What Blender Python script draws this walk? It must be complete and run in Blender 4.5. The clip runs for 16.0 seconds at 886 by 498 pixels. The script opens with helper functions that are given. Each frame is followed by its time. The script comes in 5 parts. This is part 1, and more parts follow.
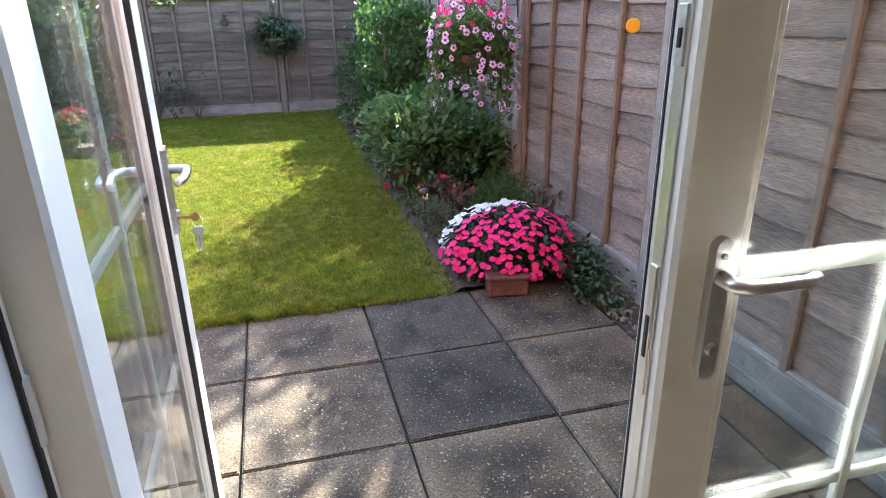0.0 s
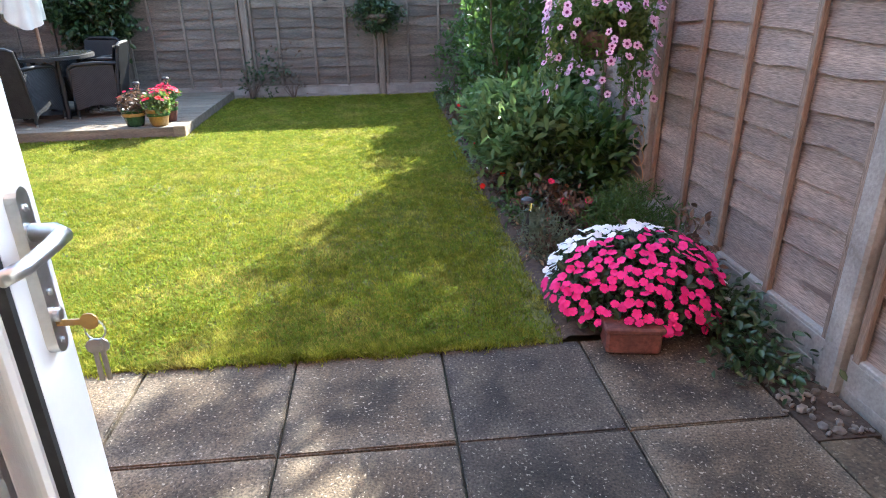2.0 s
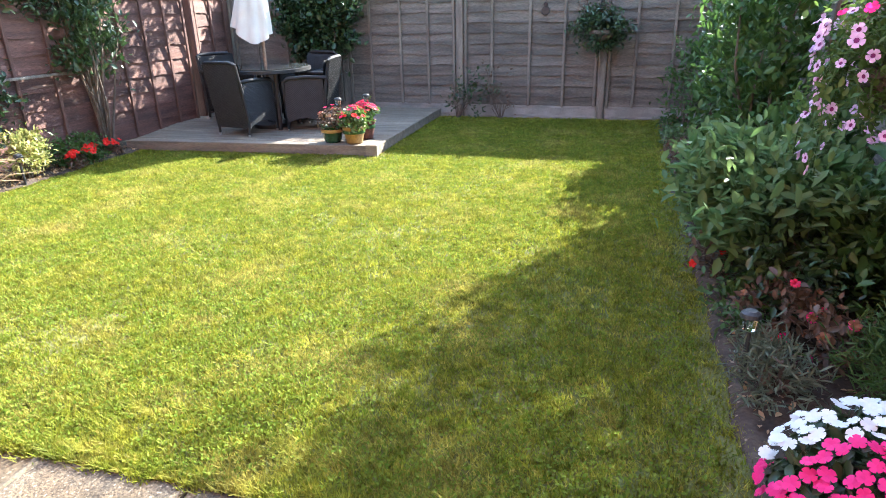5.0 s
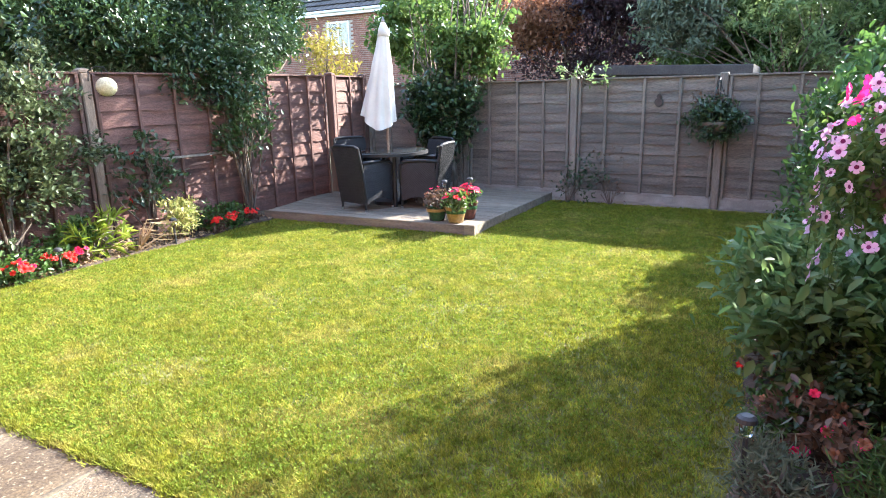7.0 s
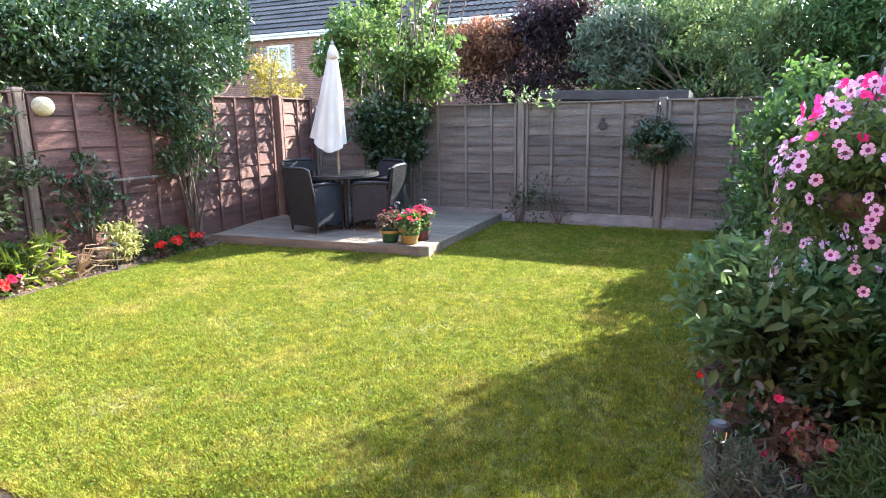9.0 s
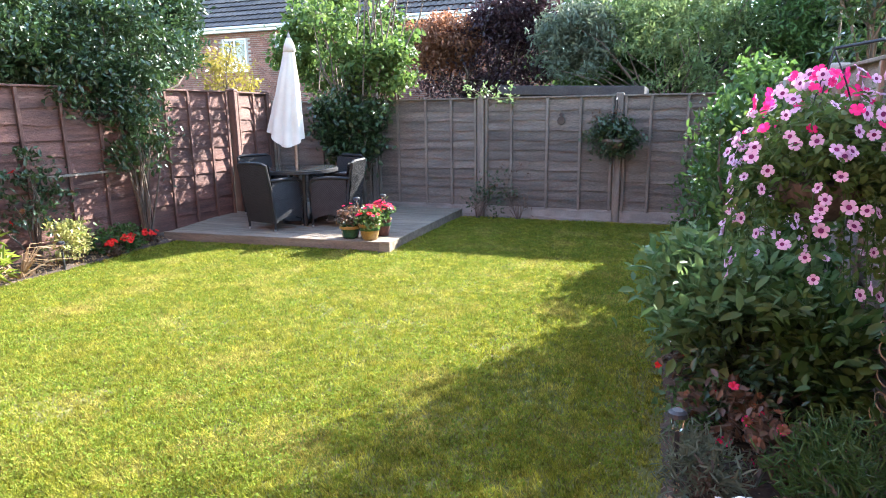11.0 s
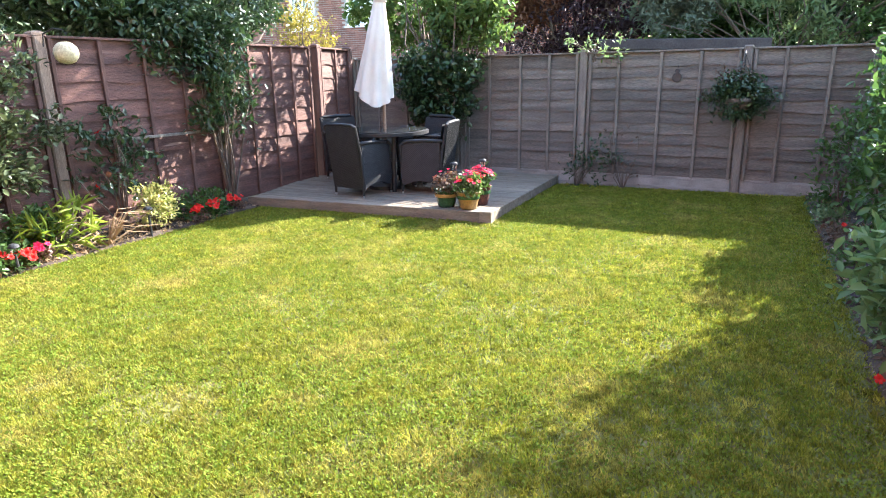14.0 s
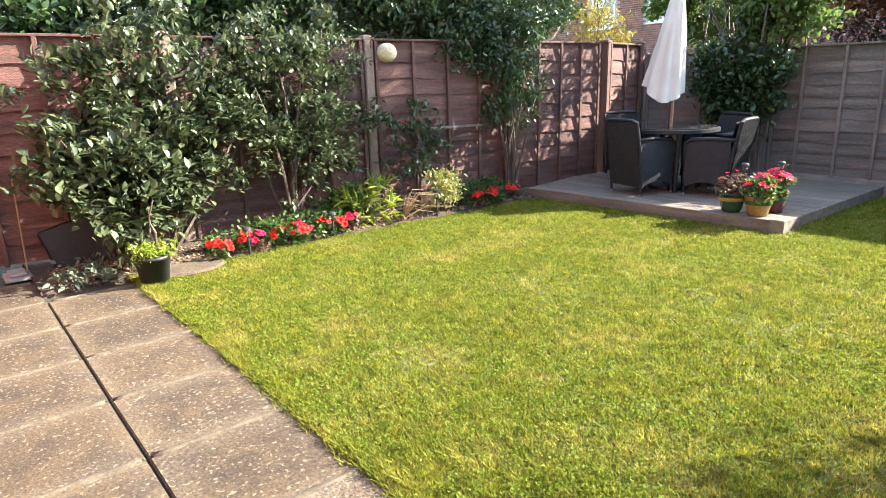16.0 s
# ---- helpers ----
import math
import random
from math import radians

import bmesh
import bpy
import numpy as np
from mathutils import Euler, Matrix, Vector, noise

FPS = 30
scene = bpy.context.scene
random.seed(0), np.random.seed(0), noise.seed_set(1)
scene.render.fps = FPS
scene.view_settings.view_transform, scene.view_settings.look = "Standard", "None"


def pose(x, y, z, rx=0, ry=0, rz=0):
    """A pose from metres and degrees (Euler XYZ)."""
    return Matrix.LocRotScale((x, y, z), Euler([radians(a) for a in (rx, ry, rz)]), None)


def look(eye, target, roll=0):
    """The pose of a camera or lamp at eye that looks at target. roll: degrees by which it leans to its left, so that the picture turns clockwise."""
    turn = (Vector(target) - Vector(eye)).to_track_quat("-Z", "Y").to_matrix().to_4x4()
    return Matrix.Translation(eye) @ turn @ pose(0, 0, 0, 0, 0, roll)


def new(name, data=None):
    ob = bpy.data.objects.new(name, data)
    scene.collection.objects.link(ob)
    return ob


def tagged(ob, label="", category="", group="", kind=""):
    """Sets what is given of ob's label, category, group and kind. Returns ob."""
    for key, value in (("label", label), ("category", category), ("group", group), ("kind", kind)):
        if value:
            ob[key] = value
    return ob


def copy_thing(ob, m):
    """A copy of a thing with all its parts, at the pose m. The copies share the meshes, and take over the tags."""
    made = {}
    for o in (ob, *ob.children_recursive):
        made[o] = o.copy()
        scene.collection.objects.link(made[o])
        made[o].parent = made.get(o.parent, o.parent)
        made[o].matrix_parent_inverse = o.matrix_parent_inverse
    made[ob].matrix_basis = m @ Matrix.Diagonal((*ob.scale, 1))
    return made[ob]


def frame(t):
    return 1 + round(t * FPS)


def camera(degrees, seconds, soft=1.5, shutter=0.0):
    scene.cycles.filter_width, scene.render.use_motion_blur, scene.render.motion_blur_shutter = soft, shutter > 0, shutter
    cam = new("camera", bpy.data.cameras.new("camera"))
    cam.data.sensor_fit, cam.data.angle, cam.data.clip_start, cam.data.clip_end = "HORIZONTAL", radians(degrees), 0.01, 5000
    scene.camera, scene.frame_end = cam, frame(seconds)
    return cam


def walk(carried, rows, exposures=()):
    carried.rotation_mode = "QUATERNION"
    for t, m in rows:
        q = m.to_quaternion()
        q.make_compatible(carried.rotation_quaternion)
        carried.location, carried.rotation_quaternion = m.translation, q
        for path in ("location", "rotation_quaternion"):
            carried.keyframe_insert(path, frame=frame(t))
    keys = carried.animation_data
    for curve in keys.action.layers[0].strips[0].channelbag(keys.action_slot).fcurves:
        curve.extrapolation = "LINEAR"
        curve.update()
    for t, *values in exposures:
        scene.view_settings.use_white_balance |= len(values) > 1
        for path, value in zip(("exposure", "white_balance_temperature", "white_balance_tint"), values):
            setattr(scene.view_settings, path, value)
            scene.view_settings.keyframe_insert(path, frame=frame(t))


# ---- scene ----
cam = camera(70.5, 16.0, soft=1.0)
PATH = [
    (0, (-0.359, -3.126, 1.526), (0.115, -1.323, 0.803), -0.9),
    (0.5, (-0.274, -2.921, 1.529), (0.132, -1.101, 0.807), -0.8),
    (1, (-0.159, -2.758, 1.534), (0.164, -0.923, 0.807), -0.9),
    (1.5, (-0.158, -2.539, 1.491), (0.086, -0.699, 0.746), -1.0),
    (2, (-0.199, -2.329, 1.44), (-0.029, -0.49, 0.671), -0.9),
    (2.5, (-0.218, -2.109, 1.426), (-0.123, -0.278, 0.629), -1.0),
    (3, (-0.206, -1.822, 1.391), (-0.194, 0.003, 0.573), -1.1),
    (3.5, (-0.18, -1.64, 1.41), (-0.276, 0.181, 0.588), -1.1),
    (4, (-0.198, -1.429, 1.429), (-0.418, 0.386, 0.618), -1.1),
    (6.5, (0.598, -1.363, 1.513), (-0.278, 0.353, 0.976), -1.4),
    (7, (0.644, -1.402, 1.535), (-0.302, 0.292, 1.05), -1.3),
    (7.5, (0.62, -1.429, 1.536), (-0.338, 0.269, 1.088), -1.1),
    (8, (0.59, -1.424, 1.528), (-0.333, 0.299, 1.103), -1.0),
    (8.5, (0.551, -1.426, 1.507), (-0.307, 0.333, 1.093), -1.0),
    (9, (0.517, -1.459, 1.505), (-0.269, 0.333, 1.091), -1.0),
    (11.5, (0.514, -1.412, 1.469), (-0.154, 0.423, 1.035), -0.8),
    (12, (0.474, -1.375, 1.433), (-0.193, 0.453, 0.972), -0.8),
    (12.5, (0.385, -1.24, 1.38), (-0.282, 0.581, 0.889), -0.7),
    (13, (0.246, -1.053, 1.416), (-0.434, 0.755, 0.896), -0.8),
    (13.5, (0.024, -1.044, 1.437), (-0.701, 0.741, 0.9), -0.9),
    (14, (-0.163, -1.054, 1.432), (-0.987, 0.687, 0.896), -1.0),
    (14.5, (-0.231, -1.086, 1.408), (-1.196, 0.584, 0.878), -1.1),
    (15, (-0.206, -1.093, 1.41), (-1.348, 0.462, 0.884), -1.2),
    (15.5, (-0.113, -1.057, 1.396), (-1.443, 0.345, 0.878), -1.4),
    (16, (-0.047, -1.046, 1.374), (-1.551, 0.167, 0.858), -1.6),
]
EXPOSURE = [(0, 3.25, 6300, 7), (1, 3.2, 6300, 7), (3, 3.36, 6250, 6), (4, 3.38, 6250, 7), (7, 3.28, 6250, 11), (11.5, 3.26, 6250, 12), (13, 3.34, 6250, 12), (14.5, 3.2, 6400, 12), (15.5, 3.02, 6600, 12), (16, 2.92, 6700, 12)]
walk(cam, [(t, look(eye, target, roll)) for t, eye, target, roll in PATH], EXPOSURE)

# world and sun: low autumn sun beyond the far right corner of the garden
SUN_AZ, SUN_EL = math.atan2(0.77, 1.49), math.atan2(1.0, math.hypot(0.77, 1.49))
world = bpy.data.worlds.new("world")
scene.world = world
world.use_nodes = True
wn = world.node_tree.nodes
sky = wn.new("ShaderNodeTexSky")
sky.sky_type = "NISHITA"
sky.sun_disc = False
sky.sun_elevation, sky.sun_rotation = SUN_EL, SUN_AZ
sky.air_density, sky.dust_density = 1.0, 0.6
wn["Background"].inputs[1].default_value = 0.15
world.node_tree.links.new(sky.outputs[0], wn["Background"].inputs[0])
sun = new("sun", bpy.data.lights.new("sun", "SUN"))
sun.data.energy, sun.data.angle, sun.data.color = 4.2, radians(0.6), (1.0, 0.95, 0.87)
sun.matrix_world = look((0.77 * 20, 1.49 * 20, 20), (0, 0, 0))


# ---- materials ----
def mat(name, c1, c2=None, scale=8.0, rough=0.7, bump=0.15, fine=60.0, metal=0.0, stretch=(1, 1, 1), spots=None, spec=0.4,
        island=0.0, rnd=0.0, fine_mix=0.35, edges=(0.35, 0.65), worn=None):
    """Two colours mixed by coarse noise, broken up by fine grain, with relief; optional spots of a third colour; worn: a grimy middle of that colour, fading unevenly towards the rim of a slab."""
    m = bpy.data.materials.new(name)
    m.use_nodes = True
    n, l = m.node_tree.nodes, m.node_tree.links
    b = n["Principled BSDF"]
    b.inputs["Roughness"].default_value, b.inputs["Metallic"].default_value = rough, metal
    b.inputs["Specular IOR Level"].default_value = spec
    c2 = c2 or tuple(v * 0.7 for v in c1)
    tc, mp = n.new("ShaderNodeTexCoord"), n.new("ShaderNodeMapping")
    mp.inputs["Scale"].default_value = stretch
    info = n.new("ShaderNodeObjectInfo")
    off = n.new("ShaderNodeVectorMath")
    off.operation = "MULTIPLY_ADD"
    off.inputs[1].default_value = (37, 53, 29)
    l.new(info.outputs["Random"], off.inputs[0])
    l.new(tc.outputs["Object"], off.inputs[2])
    l.new(off.outputs[0], mp.inputs["Vector"])
    a, f = n.new("ShaderNodeTexNoise"), n.new("ShaderNodeTexNoise")
    a.inputs["Scale"].default_value, f.inputs["Scale"].default_value = scale, fine
    a.inputs["Detail"].default_value, f.inputs["Detail"].default_value = 5, 3
    l.new(mp.outputs[0], a.inputs["Vector"])
    l.new(mp.outputs[0], f.inputs["Vector"])
    ramp = n.new("ShaderNodeMapRange")
    ramp.inputs[1].default_value, ramp.inputs[2].default_value = edges
    l.new(a.outputs[0], ramp.inputs[0])
    mix = n.new("ShaderNodeMix")
    mix.data_type = "RGBA"
    mix.inputs[6].default_value, mix.inputs[7].default_value = (*c1, 1), (*c2, 1)
    l.new(ramp.outputs[0], mix.inputs[0])
    hsv = n.new("ShaderNodeHueSaturation")
    val = n.new("ShaderNodeMapRange")
    val.inputs[1].default_value, val.inputs[2].default_value = 0.25, 0.75
    val.inputs[3].default_value, val.inputs[4].default_value = 1 - fine_mix, 1 + fine_mix
    l.new(f.outputs[0], val.inputs[0])
    last = val.outputs[0]
    for source, amount in ((info.outputs["Random"], rnd),):
        if amount:
            r = n.new("ShaderNodeMapRange")
            r.inputs[3].default_value, r.inputs[4].default_value = 1 - amount, 1 + amount
            l.new(source, r.inputs[0])
            k = n.new("ShaderNodeMath")
            k.operation = "MULTIPLY"
            l.new(last, k.inputs[0]), l.new(r.outputs[0], k.inputs[1])
            last = k.outputs[0]
    if island:
        g, r, k = n.new("ShaderNodeNewGeometry"), n.new("ShaderNodeMapRange"), n.new("ShaderNodeMath")
        r.inputs[3].default_value, r.inputs[4].default_value = 1 - island, 1 + island
        l.new(g.outputs["Random Per Island"], r.inputs[0])
        k.operation = "MULTIPLY"
        l.new(last, k.inputs[0]), l.new(r.outputs[0], k.inputs[1])
        last = k.outputs[0]
    l.new(mix.outputs[2], hsv.inputs["Color"])
    l.new(last, hsv.inputs["Value"])
    col = hsv.outputs[0]
    if worn:
        sep, ax, ay, mxm = n.new("ShaderNodeSeparateXYZ"), n.new("ShaderNodeMath"), n.new("ShaderNodeMath"), n.new("ShaderNodeMath")
        ax.operation = ay.operation = "ABSOLUTE"
        mxm.operation = "MAXIMUM"
        l.new(tc.outputs["Object"], sep.inputs[0])
        l.new(sep.outputs[0], ax.inputs[0]), l.new(sep.outputs[1], ay.inputs[0])
        l.new(ax.outputs[0], mxm.inputs[0]), l.new(ay.outputs[0], mxm.inputs[1])
        k, r, mx = n.new("ShaderNodeMath"), n.new("ShaderNodeMapRange"), n.new("ShaderNodeMix")
        k.operation = "MULTIPLY_ADD"
        k.inputs[1].default_value = 0.42
        l.new(a.outputs[0], k.inputs[0]), l.new(mxm.outputs[0], k.inputs[2])
        r.inputs[1].default_value, r.inputs[2].default_value, r.inputs[3].default_value, r.inputs[4].default_value = 0.38, 0.51, 0.9, 0.0
        l.new(k.outputs[0], r.inputs[0])
        mx.data_type = "RGBA"
        mx.blend_type = "MULTIPLY"
        mx.inputs[7].default_value = (*worn, 1)
        l.new(r.outputs[0], mx.inputs[0]), l.new(col, mx.inputs[6])
        col = mx.outputs[2]
    if spots:
        colour, sscale, cut = spots
        v = n.new("ShaderNodeTexNoise")
        v.inputs["Scale"].default_value, v.inputs["Detail"].default_value = sscale, 2
        l.new(mp.outputs[0], v.inputs["Vector"])
        r = n.new("ShaderNodeMapRange")
        r.inputs[1].default_value, r.inputs[2].default_value = cut, cut + 0.06
        l.new(v.outputs[0], r.inputs[0])
        mx = n.new("ShaderNodeMix")
        mx.data_type = "RGBA"
        mx.inputs[7].default_value = (*colour, 1)
        l.new(r.outputs[0], mx.inputs[0])
        l.new(col, mx.inputs[6])
        col = mx.outputs[2]
    l.new(col, b.inputs["Base Color"])
    if bump:
        bp = n.new("ShaderNodeBump")
        bp.inputs["Strength"].default_value, bp.inputs["Distance"].default_value = bump, 0.01
        l.new(f.outputs[0], bp.inputs["Height"])
        l.new(bp.outputs[0], b.inputs["Normal"])
    return m


def leaf_mat(name, c1, c2, trans=0.35, rough=0.45, spec=0.4, patch=0.0):
    """A leaf or petal: each one a little different, letting light through. patch: scale of wide patches of the second colour."""
    m = bpy.data.materials.new(name)
    m.use_nodes = True
    n, l = m.node_tree.nodes, m.node_tree.links
    b = n["Principled BSDF"]
    b.inputs["Roughness"].default_value, b.inputs["Specular IOR Level"].default_value = rough, spec
    g, mix = n.new("ShaderNodeNewGeometry"), n.new("ShaderNodeMix")
    mix.data_type = "RGBA"
    mix.inputs[6].default_value, mix.inputs[7].default_value = (*c1, 1), (*c2, 1)
    fac = g.outputs["Random Per Island"]
    if patch:
        tc, nz = n.new("ShaderNodeTexCoord"), n.new("ShaderNodeTexNoise")
        nz.inputs["Scale"].default_value, nz.inputs["Detail"].default_value = patch, 4
        l.new(tc.outputs["Object"], nz.inputs["Vector"])
        r = n.new("ShaderNodeMapRange")
        r.inputs[1].default_value, r.inputs[2].default_value = 0.4, 0.60
        l.new(nz.outputs[0], r.inputs[0])
        k = n.new("ShaderNodeMath")
        k.operation = "MULTIPLY_ADD"
        k.inputs[1].default_value = 0.62
        l.new(g.outputs["Random Per Island"], k.inputs[0])
        h = n.new("ShaderNodeMath")
        h.operation = "MULTIPLY"
        h.inputs[1].default_value = 0.38
        l.new(r.outputs[0], h.inputs[0]), l.new(h.outputs[0], k.inputs[2])
        fac = k.outputs[0]
    l.new(fac, mix.inputs[0])
    l.new(mix.outputs[2], b.inputs["Base Color"])
    t, s = n.new("ShaderNodeBsdfTranslucent"), n.new("ShaderNodeMixShader")
    l.new(mix.outputs[2], t.inputs[0])
    s.inputs[0].default_value = trans
    l.new(b.outputs[0], s.inputs[1]), l.new(t.outputs[0], s.inputs[2])
    l.new(s.outputs[0], n["Material Output"].inputs[0])
    return m


def grass_mat(name, green, lime, straw):
    """Mown grass: hue drifts in patches of a hand's breadth and of a metre, each blade only a little apart from its neighbours."""
    m = bpy.data.materials.new(name)
    m.use_nodes = True
    n, l = m.node_tree.nodes, m.node_tree.links
    b = n["Principled BSDF"]
    b.inputs["Roughness"].default_value, b.inputs["Specular IOR Level"].default_value = 0.65, 0.15
    tc, g = n.new("ShaderNodeTexCoord"), n.new("ShaderNodeNewGeometry")
    col = None
    for scale, lo, hi, c in ((9.0, 0.36, 0.66, lime), (2.2, 0.50, 0.80, straw), (48.0, 0.54, 0.74, straw)):
        nz, r, mx = n.new("ShaderNodeTexNoise"), n.new("ShaderNodeMapRange"), n.new("ShaderNodeMix")
        nz.inputs["Scale"].default_value, nz.inputs["Detail"].default_value = scale, 4
        r.inputs[1].default_value, r.inputs[2].default_value = lo, hi
        l.new(tc.outputs["Object"], nz.inputs["Vector"]), l.new(nz.outputs[0], r.inputs[0]), l.new(r.outputs[0], mx.inputs[0])
        mx.data_type = "RGBA"
        mx.inputs[7].default_value = (*c, 1)
        if col is None:
            mx.inputs[6].default_value = (*green, 1)
        else:
            l.new(col, mx.inputs[6])
        col = mx.outputs[2]
    hsv, v = n.new("ShaderNodeHueSaturation"), n.new("ShaderNodeMapRange")
    v.inputs[3].default_value, v.inputs[4].default_value = 0.52, 1.46
    tone, tr, tk = n.new("ShaderNodeTexNoise"), n.new("ShaderNodeMapRange"), n.new("ShaderNodeMath")
    tone.inputs["Scale"].default_value, tone.inputs["Detail"].default_value, tone.inputs["Roughness"].default_value = 13.0, 6, 0.7
    tr.inputs[1].default_value, tr.inputs[2].default_value, tr.inputs[3].default_value, tr.inputs[4].default_value = 0.34, 0.66, 0.62, 1.36
    tk.operation = "MULTIPLY"
    l.new(tc.outputs["Object"], tone.inputs["Vector"]), l.new(tone.outputs[0], tr.inputs[0])
    l.new(g.outputs["Random Per Island"], v.inputs[0]), l.new(v.outputs[0], tk.inputs[0]), l.new(tr.outputs[0], tk.inputs[1])
    l.new(tk.outputs[0], hsv.inputs["Value"]), l.new(col, hsv.inputs["Color"])
    l.new(hsv.outputs[0], b.inputs["Base Color"])
    t, sh = n.new("ShaderNodeBsdfTranslucent"), n.new("ShaderNodeMixShader")
    l.new(hsv.outputs[0], t.inputs[0])
    sh.inputs[0].default_value = 0.42
    l.new(b.outputs[0], sh.inputs[1]), l.new(t.outputs[0], sh.inputs[2])
    l.new(sh.outputs[0], n["Material Output"].inputs[0])
    return m


def glass_mat(name):
    m = bpy.data.materials.new(name)
    m.use_nodes = True
    b = m.node_tree.nodes["Principled BSDF"]
    b.inputs["Base Color"].default_value = (0.93, 0.97, 0.96, 1)
    b.inputs["Roughness"].default_value, b.inputs["Transmission Weight"].default_value, b.inputs["IOR"].default_value = 0.0, 1.0, 1.45
    return m


M_SLAB = mat("slab_concrete", (0.165, 0.128, 0.084), (0.062, 0.049, 0.034), 5.5, 0.9, 0.5, 110, fine_mix=0.75, edges=(0.40, 0.60), spots=((0.27, 0.228, 0.168), 85, 0.635), rnd=0.12, worn=(0.46, 0.42, 0.38))
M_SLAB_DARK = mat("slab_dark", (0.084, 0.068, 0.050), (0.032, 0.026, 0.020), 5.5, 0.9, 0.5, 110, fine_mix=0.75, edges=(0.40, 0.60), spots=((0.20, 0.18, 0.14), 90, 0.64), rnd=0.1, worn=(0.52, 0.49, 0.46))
M_SLAB_BUFF = mat("slab_buff", (0.124, 0.091, 0.052), (0.068, 0.050, 0.031), 5.5, 0.9, 0.35, 75, fine_mix=0.5, edges=(0.38, 0.62), spots=((0.165, 0.132, 0.086), 50, 0.605), rnd=0.14, worn=(0.55, 0.50, 0.45))
M_POINTING = mat("sandy_pointing", (0.135, 0.108, 0.070), (0.080, 0.063, 0.041), 12, 1.0, 0.4, 90, spots=((0.06, 0.05, 0.032), 24, 0.64))
M_JOINT = mat("joint_soil", (0.05, 0.042, 0.03), (0.03, 0.035, 0.018), 6, 1.0, 0.6, 80)
M_SOIL = mat("soil", (0.075, 0.052, 0.035), (0.035, 0.025, 0.018), 7, 1.0, 0.9, 45, spots=((0.25, 0.19, 0.13), 38, 0.66))
M_TURF = mat("turf", (0.120, 0.118, 0.034), (0.080, 0.095, 0.022), 1.6, 1.0, 0.6, 70, spots=((0.15, 0.12, 0.055), 20, 0.64))
M_FIELD = mat("field", (0.08, 0.09, 0.03), (0.10, 0.085, 0.05), 0.4, 1.0, 0.4, 9)
M_GRASS = grass_mat("grass_blade", (0.134, 0.170, 0.015), (0.225, 0.232, 0.025), (0.36, 0.305, 0.08))
M_CONC = mat("post_concrete", (0.31, 0.285, 0.25), (0.21, 0.19, 0.165), 5, 0.9, 0.4, 70, spots=((0.17, 0.17, 0.12), 12, 0.68), fine_mix=0.16)
M_WOOD_R = mat("fence_wood_pinkish", (0.30, 0.225, 0.175), (0.19, 0.15, 0.125), 1.6, 0.85, 0.6, 26, stretch=(0.9, 9, 9), rnd=0.2, fine_mix=0.45, spots=((0.13, 0.09, 0.07), 1.5, 0.68))
M_WOOD_B = mat("fence_wood_grey", (0.165, 0.138, 0.11), (0.092, 0.079, 0.065), 1.6, 0.88, 0.6, 26, stretch=(0.9, 9, 9), rnd=0.2, fine_mix=0.45, spots=((0.12, 0.10, 0.08), 1.5, 0.70))
M_WOOD_L = mat("fence_wood_red", (0.160, 0.078, 0.058), (0.078, 0.040, 0.032), 1.6, 0.85, 0.6, 26, stretch=(0.9, 9, 9), rnd=0.2, fine_mix=0.45, spots=((0.22, 0.135, 0.10), 1.5, 0.70))
M_BATTEN = mat("batten_wood", (0.25, 0.178, 0.128), (0.165, 0.118, 0.086), 2.0, 0.85, 0.4, 30, stretch=(9, 9, 0.9), rnd=0.12)
M_BATTEN_B = mat("batten_grey", (0.19, 0.16, 0.125), (0.12, 0.10, 0.082), 2.0, 0.85, 0.4, 30, stretch=(9, 9, 0.9), rnd=0.12)
M_BATTEN_L = mat("batten_red", (0.13, 0.065, 0.048), (0.085, 0.045, 0.035), 2.0, 0.85, 0.4, 30, stretch=(9, 9, 0.9), rnd=0.12)
M_DECK = mat("deck_wood", (0.215, 0.172, 0.122), (0.125, 0.099, 0.072), 1.8, 0.85, 0.4, 28, stretch=(0.9, 9, 9), rnd=0.15)
M_RATTAN = mat("rattan_dark", (0.024, 0.024, 0.025), (0.014, 0.0142, 0.015), 12, 0.5, 0.0, 160, spec=0.3)
M_METAL = mat("brushed_metal", (0.62, 0.62, 0.60), (0.5, 0.5, 0.5), 6, 0.32, 0.05, 120, metal=1.0, fine_mix=0.06)
M_DKMETAL = mat("dark_metal", (0.05, 0.05, 0.05), (0.03, 0.03, 0.03), 8, 0.45, 0.05, 100, metal=0.6)
M_UPVC = mat("white_upvc", (0.68, 0.67, 0.645), (0.64, 0.63, 0.60), 3, 0.30, 0.02, 60, fine_mix=0.02, spec=0.5)
M_RUBBER = mat("black_rubber", (0.02, 0.02, 0.02), (0.03, 0.03, 0.03), 8, 0.6, 0.05, 60)
M_GLASS = glass_mat("clear_glass")
M_CANVAS = mat("canvas_cream", (0.60, 0.55, 0.47), (0.50, 0.45, 0.38), 3, 0.9, 0.2, 180, fine_mix=0.06)
M_BARK = mat("bark", (0.15, 0.115, 0.085), (0.08, 0.06, 0.045), 9, 0.95, 0.8, 40, stretch=(1, 1, 0.3))
M_TERRA = mat("terracotta", (0.16, 0.058, 0.042), (0.09, 0.036, 0.028), 8, 0.8, 0.3, 60)
M_GREENGLAZE = mat("green_glaze", (0.035, 0.085, 0.035), (0.02, 0.05, 0.022), 5, 0.25, 0.1, 40, spec=0.6)
M_OCHREGLAZE = mat("ochre_glaze", (0.35, 0.19, 0.05), (0.22, 0.15, 0.05), 5, 0.28, 0.1, 40, spec=0.6)
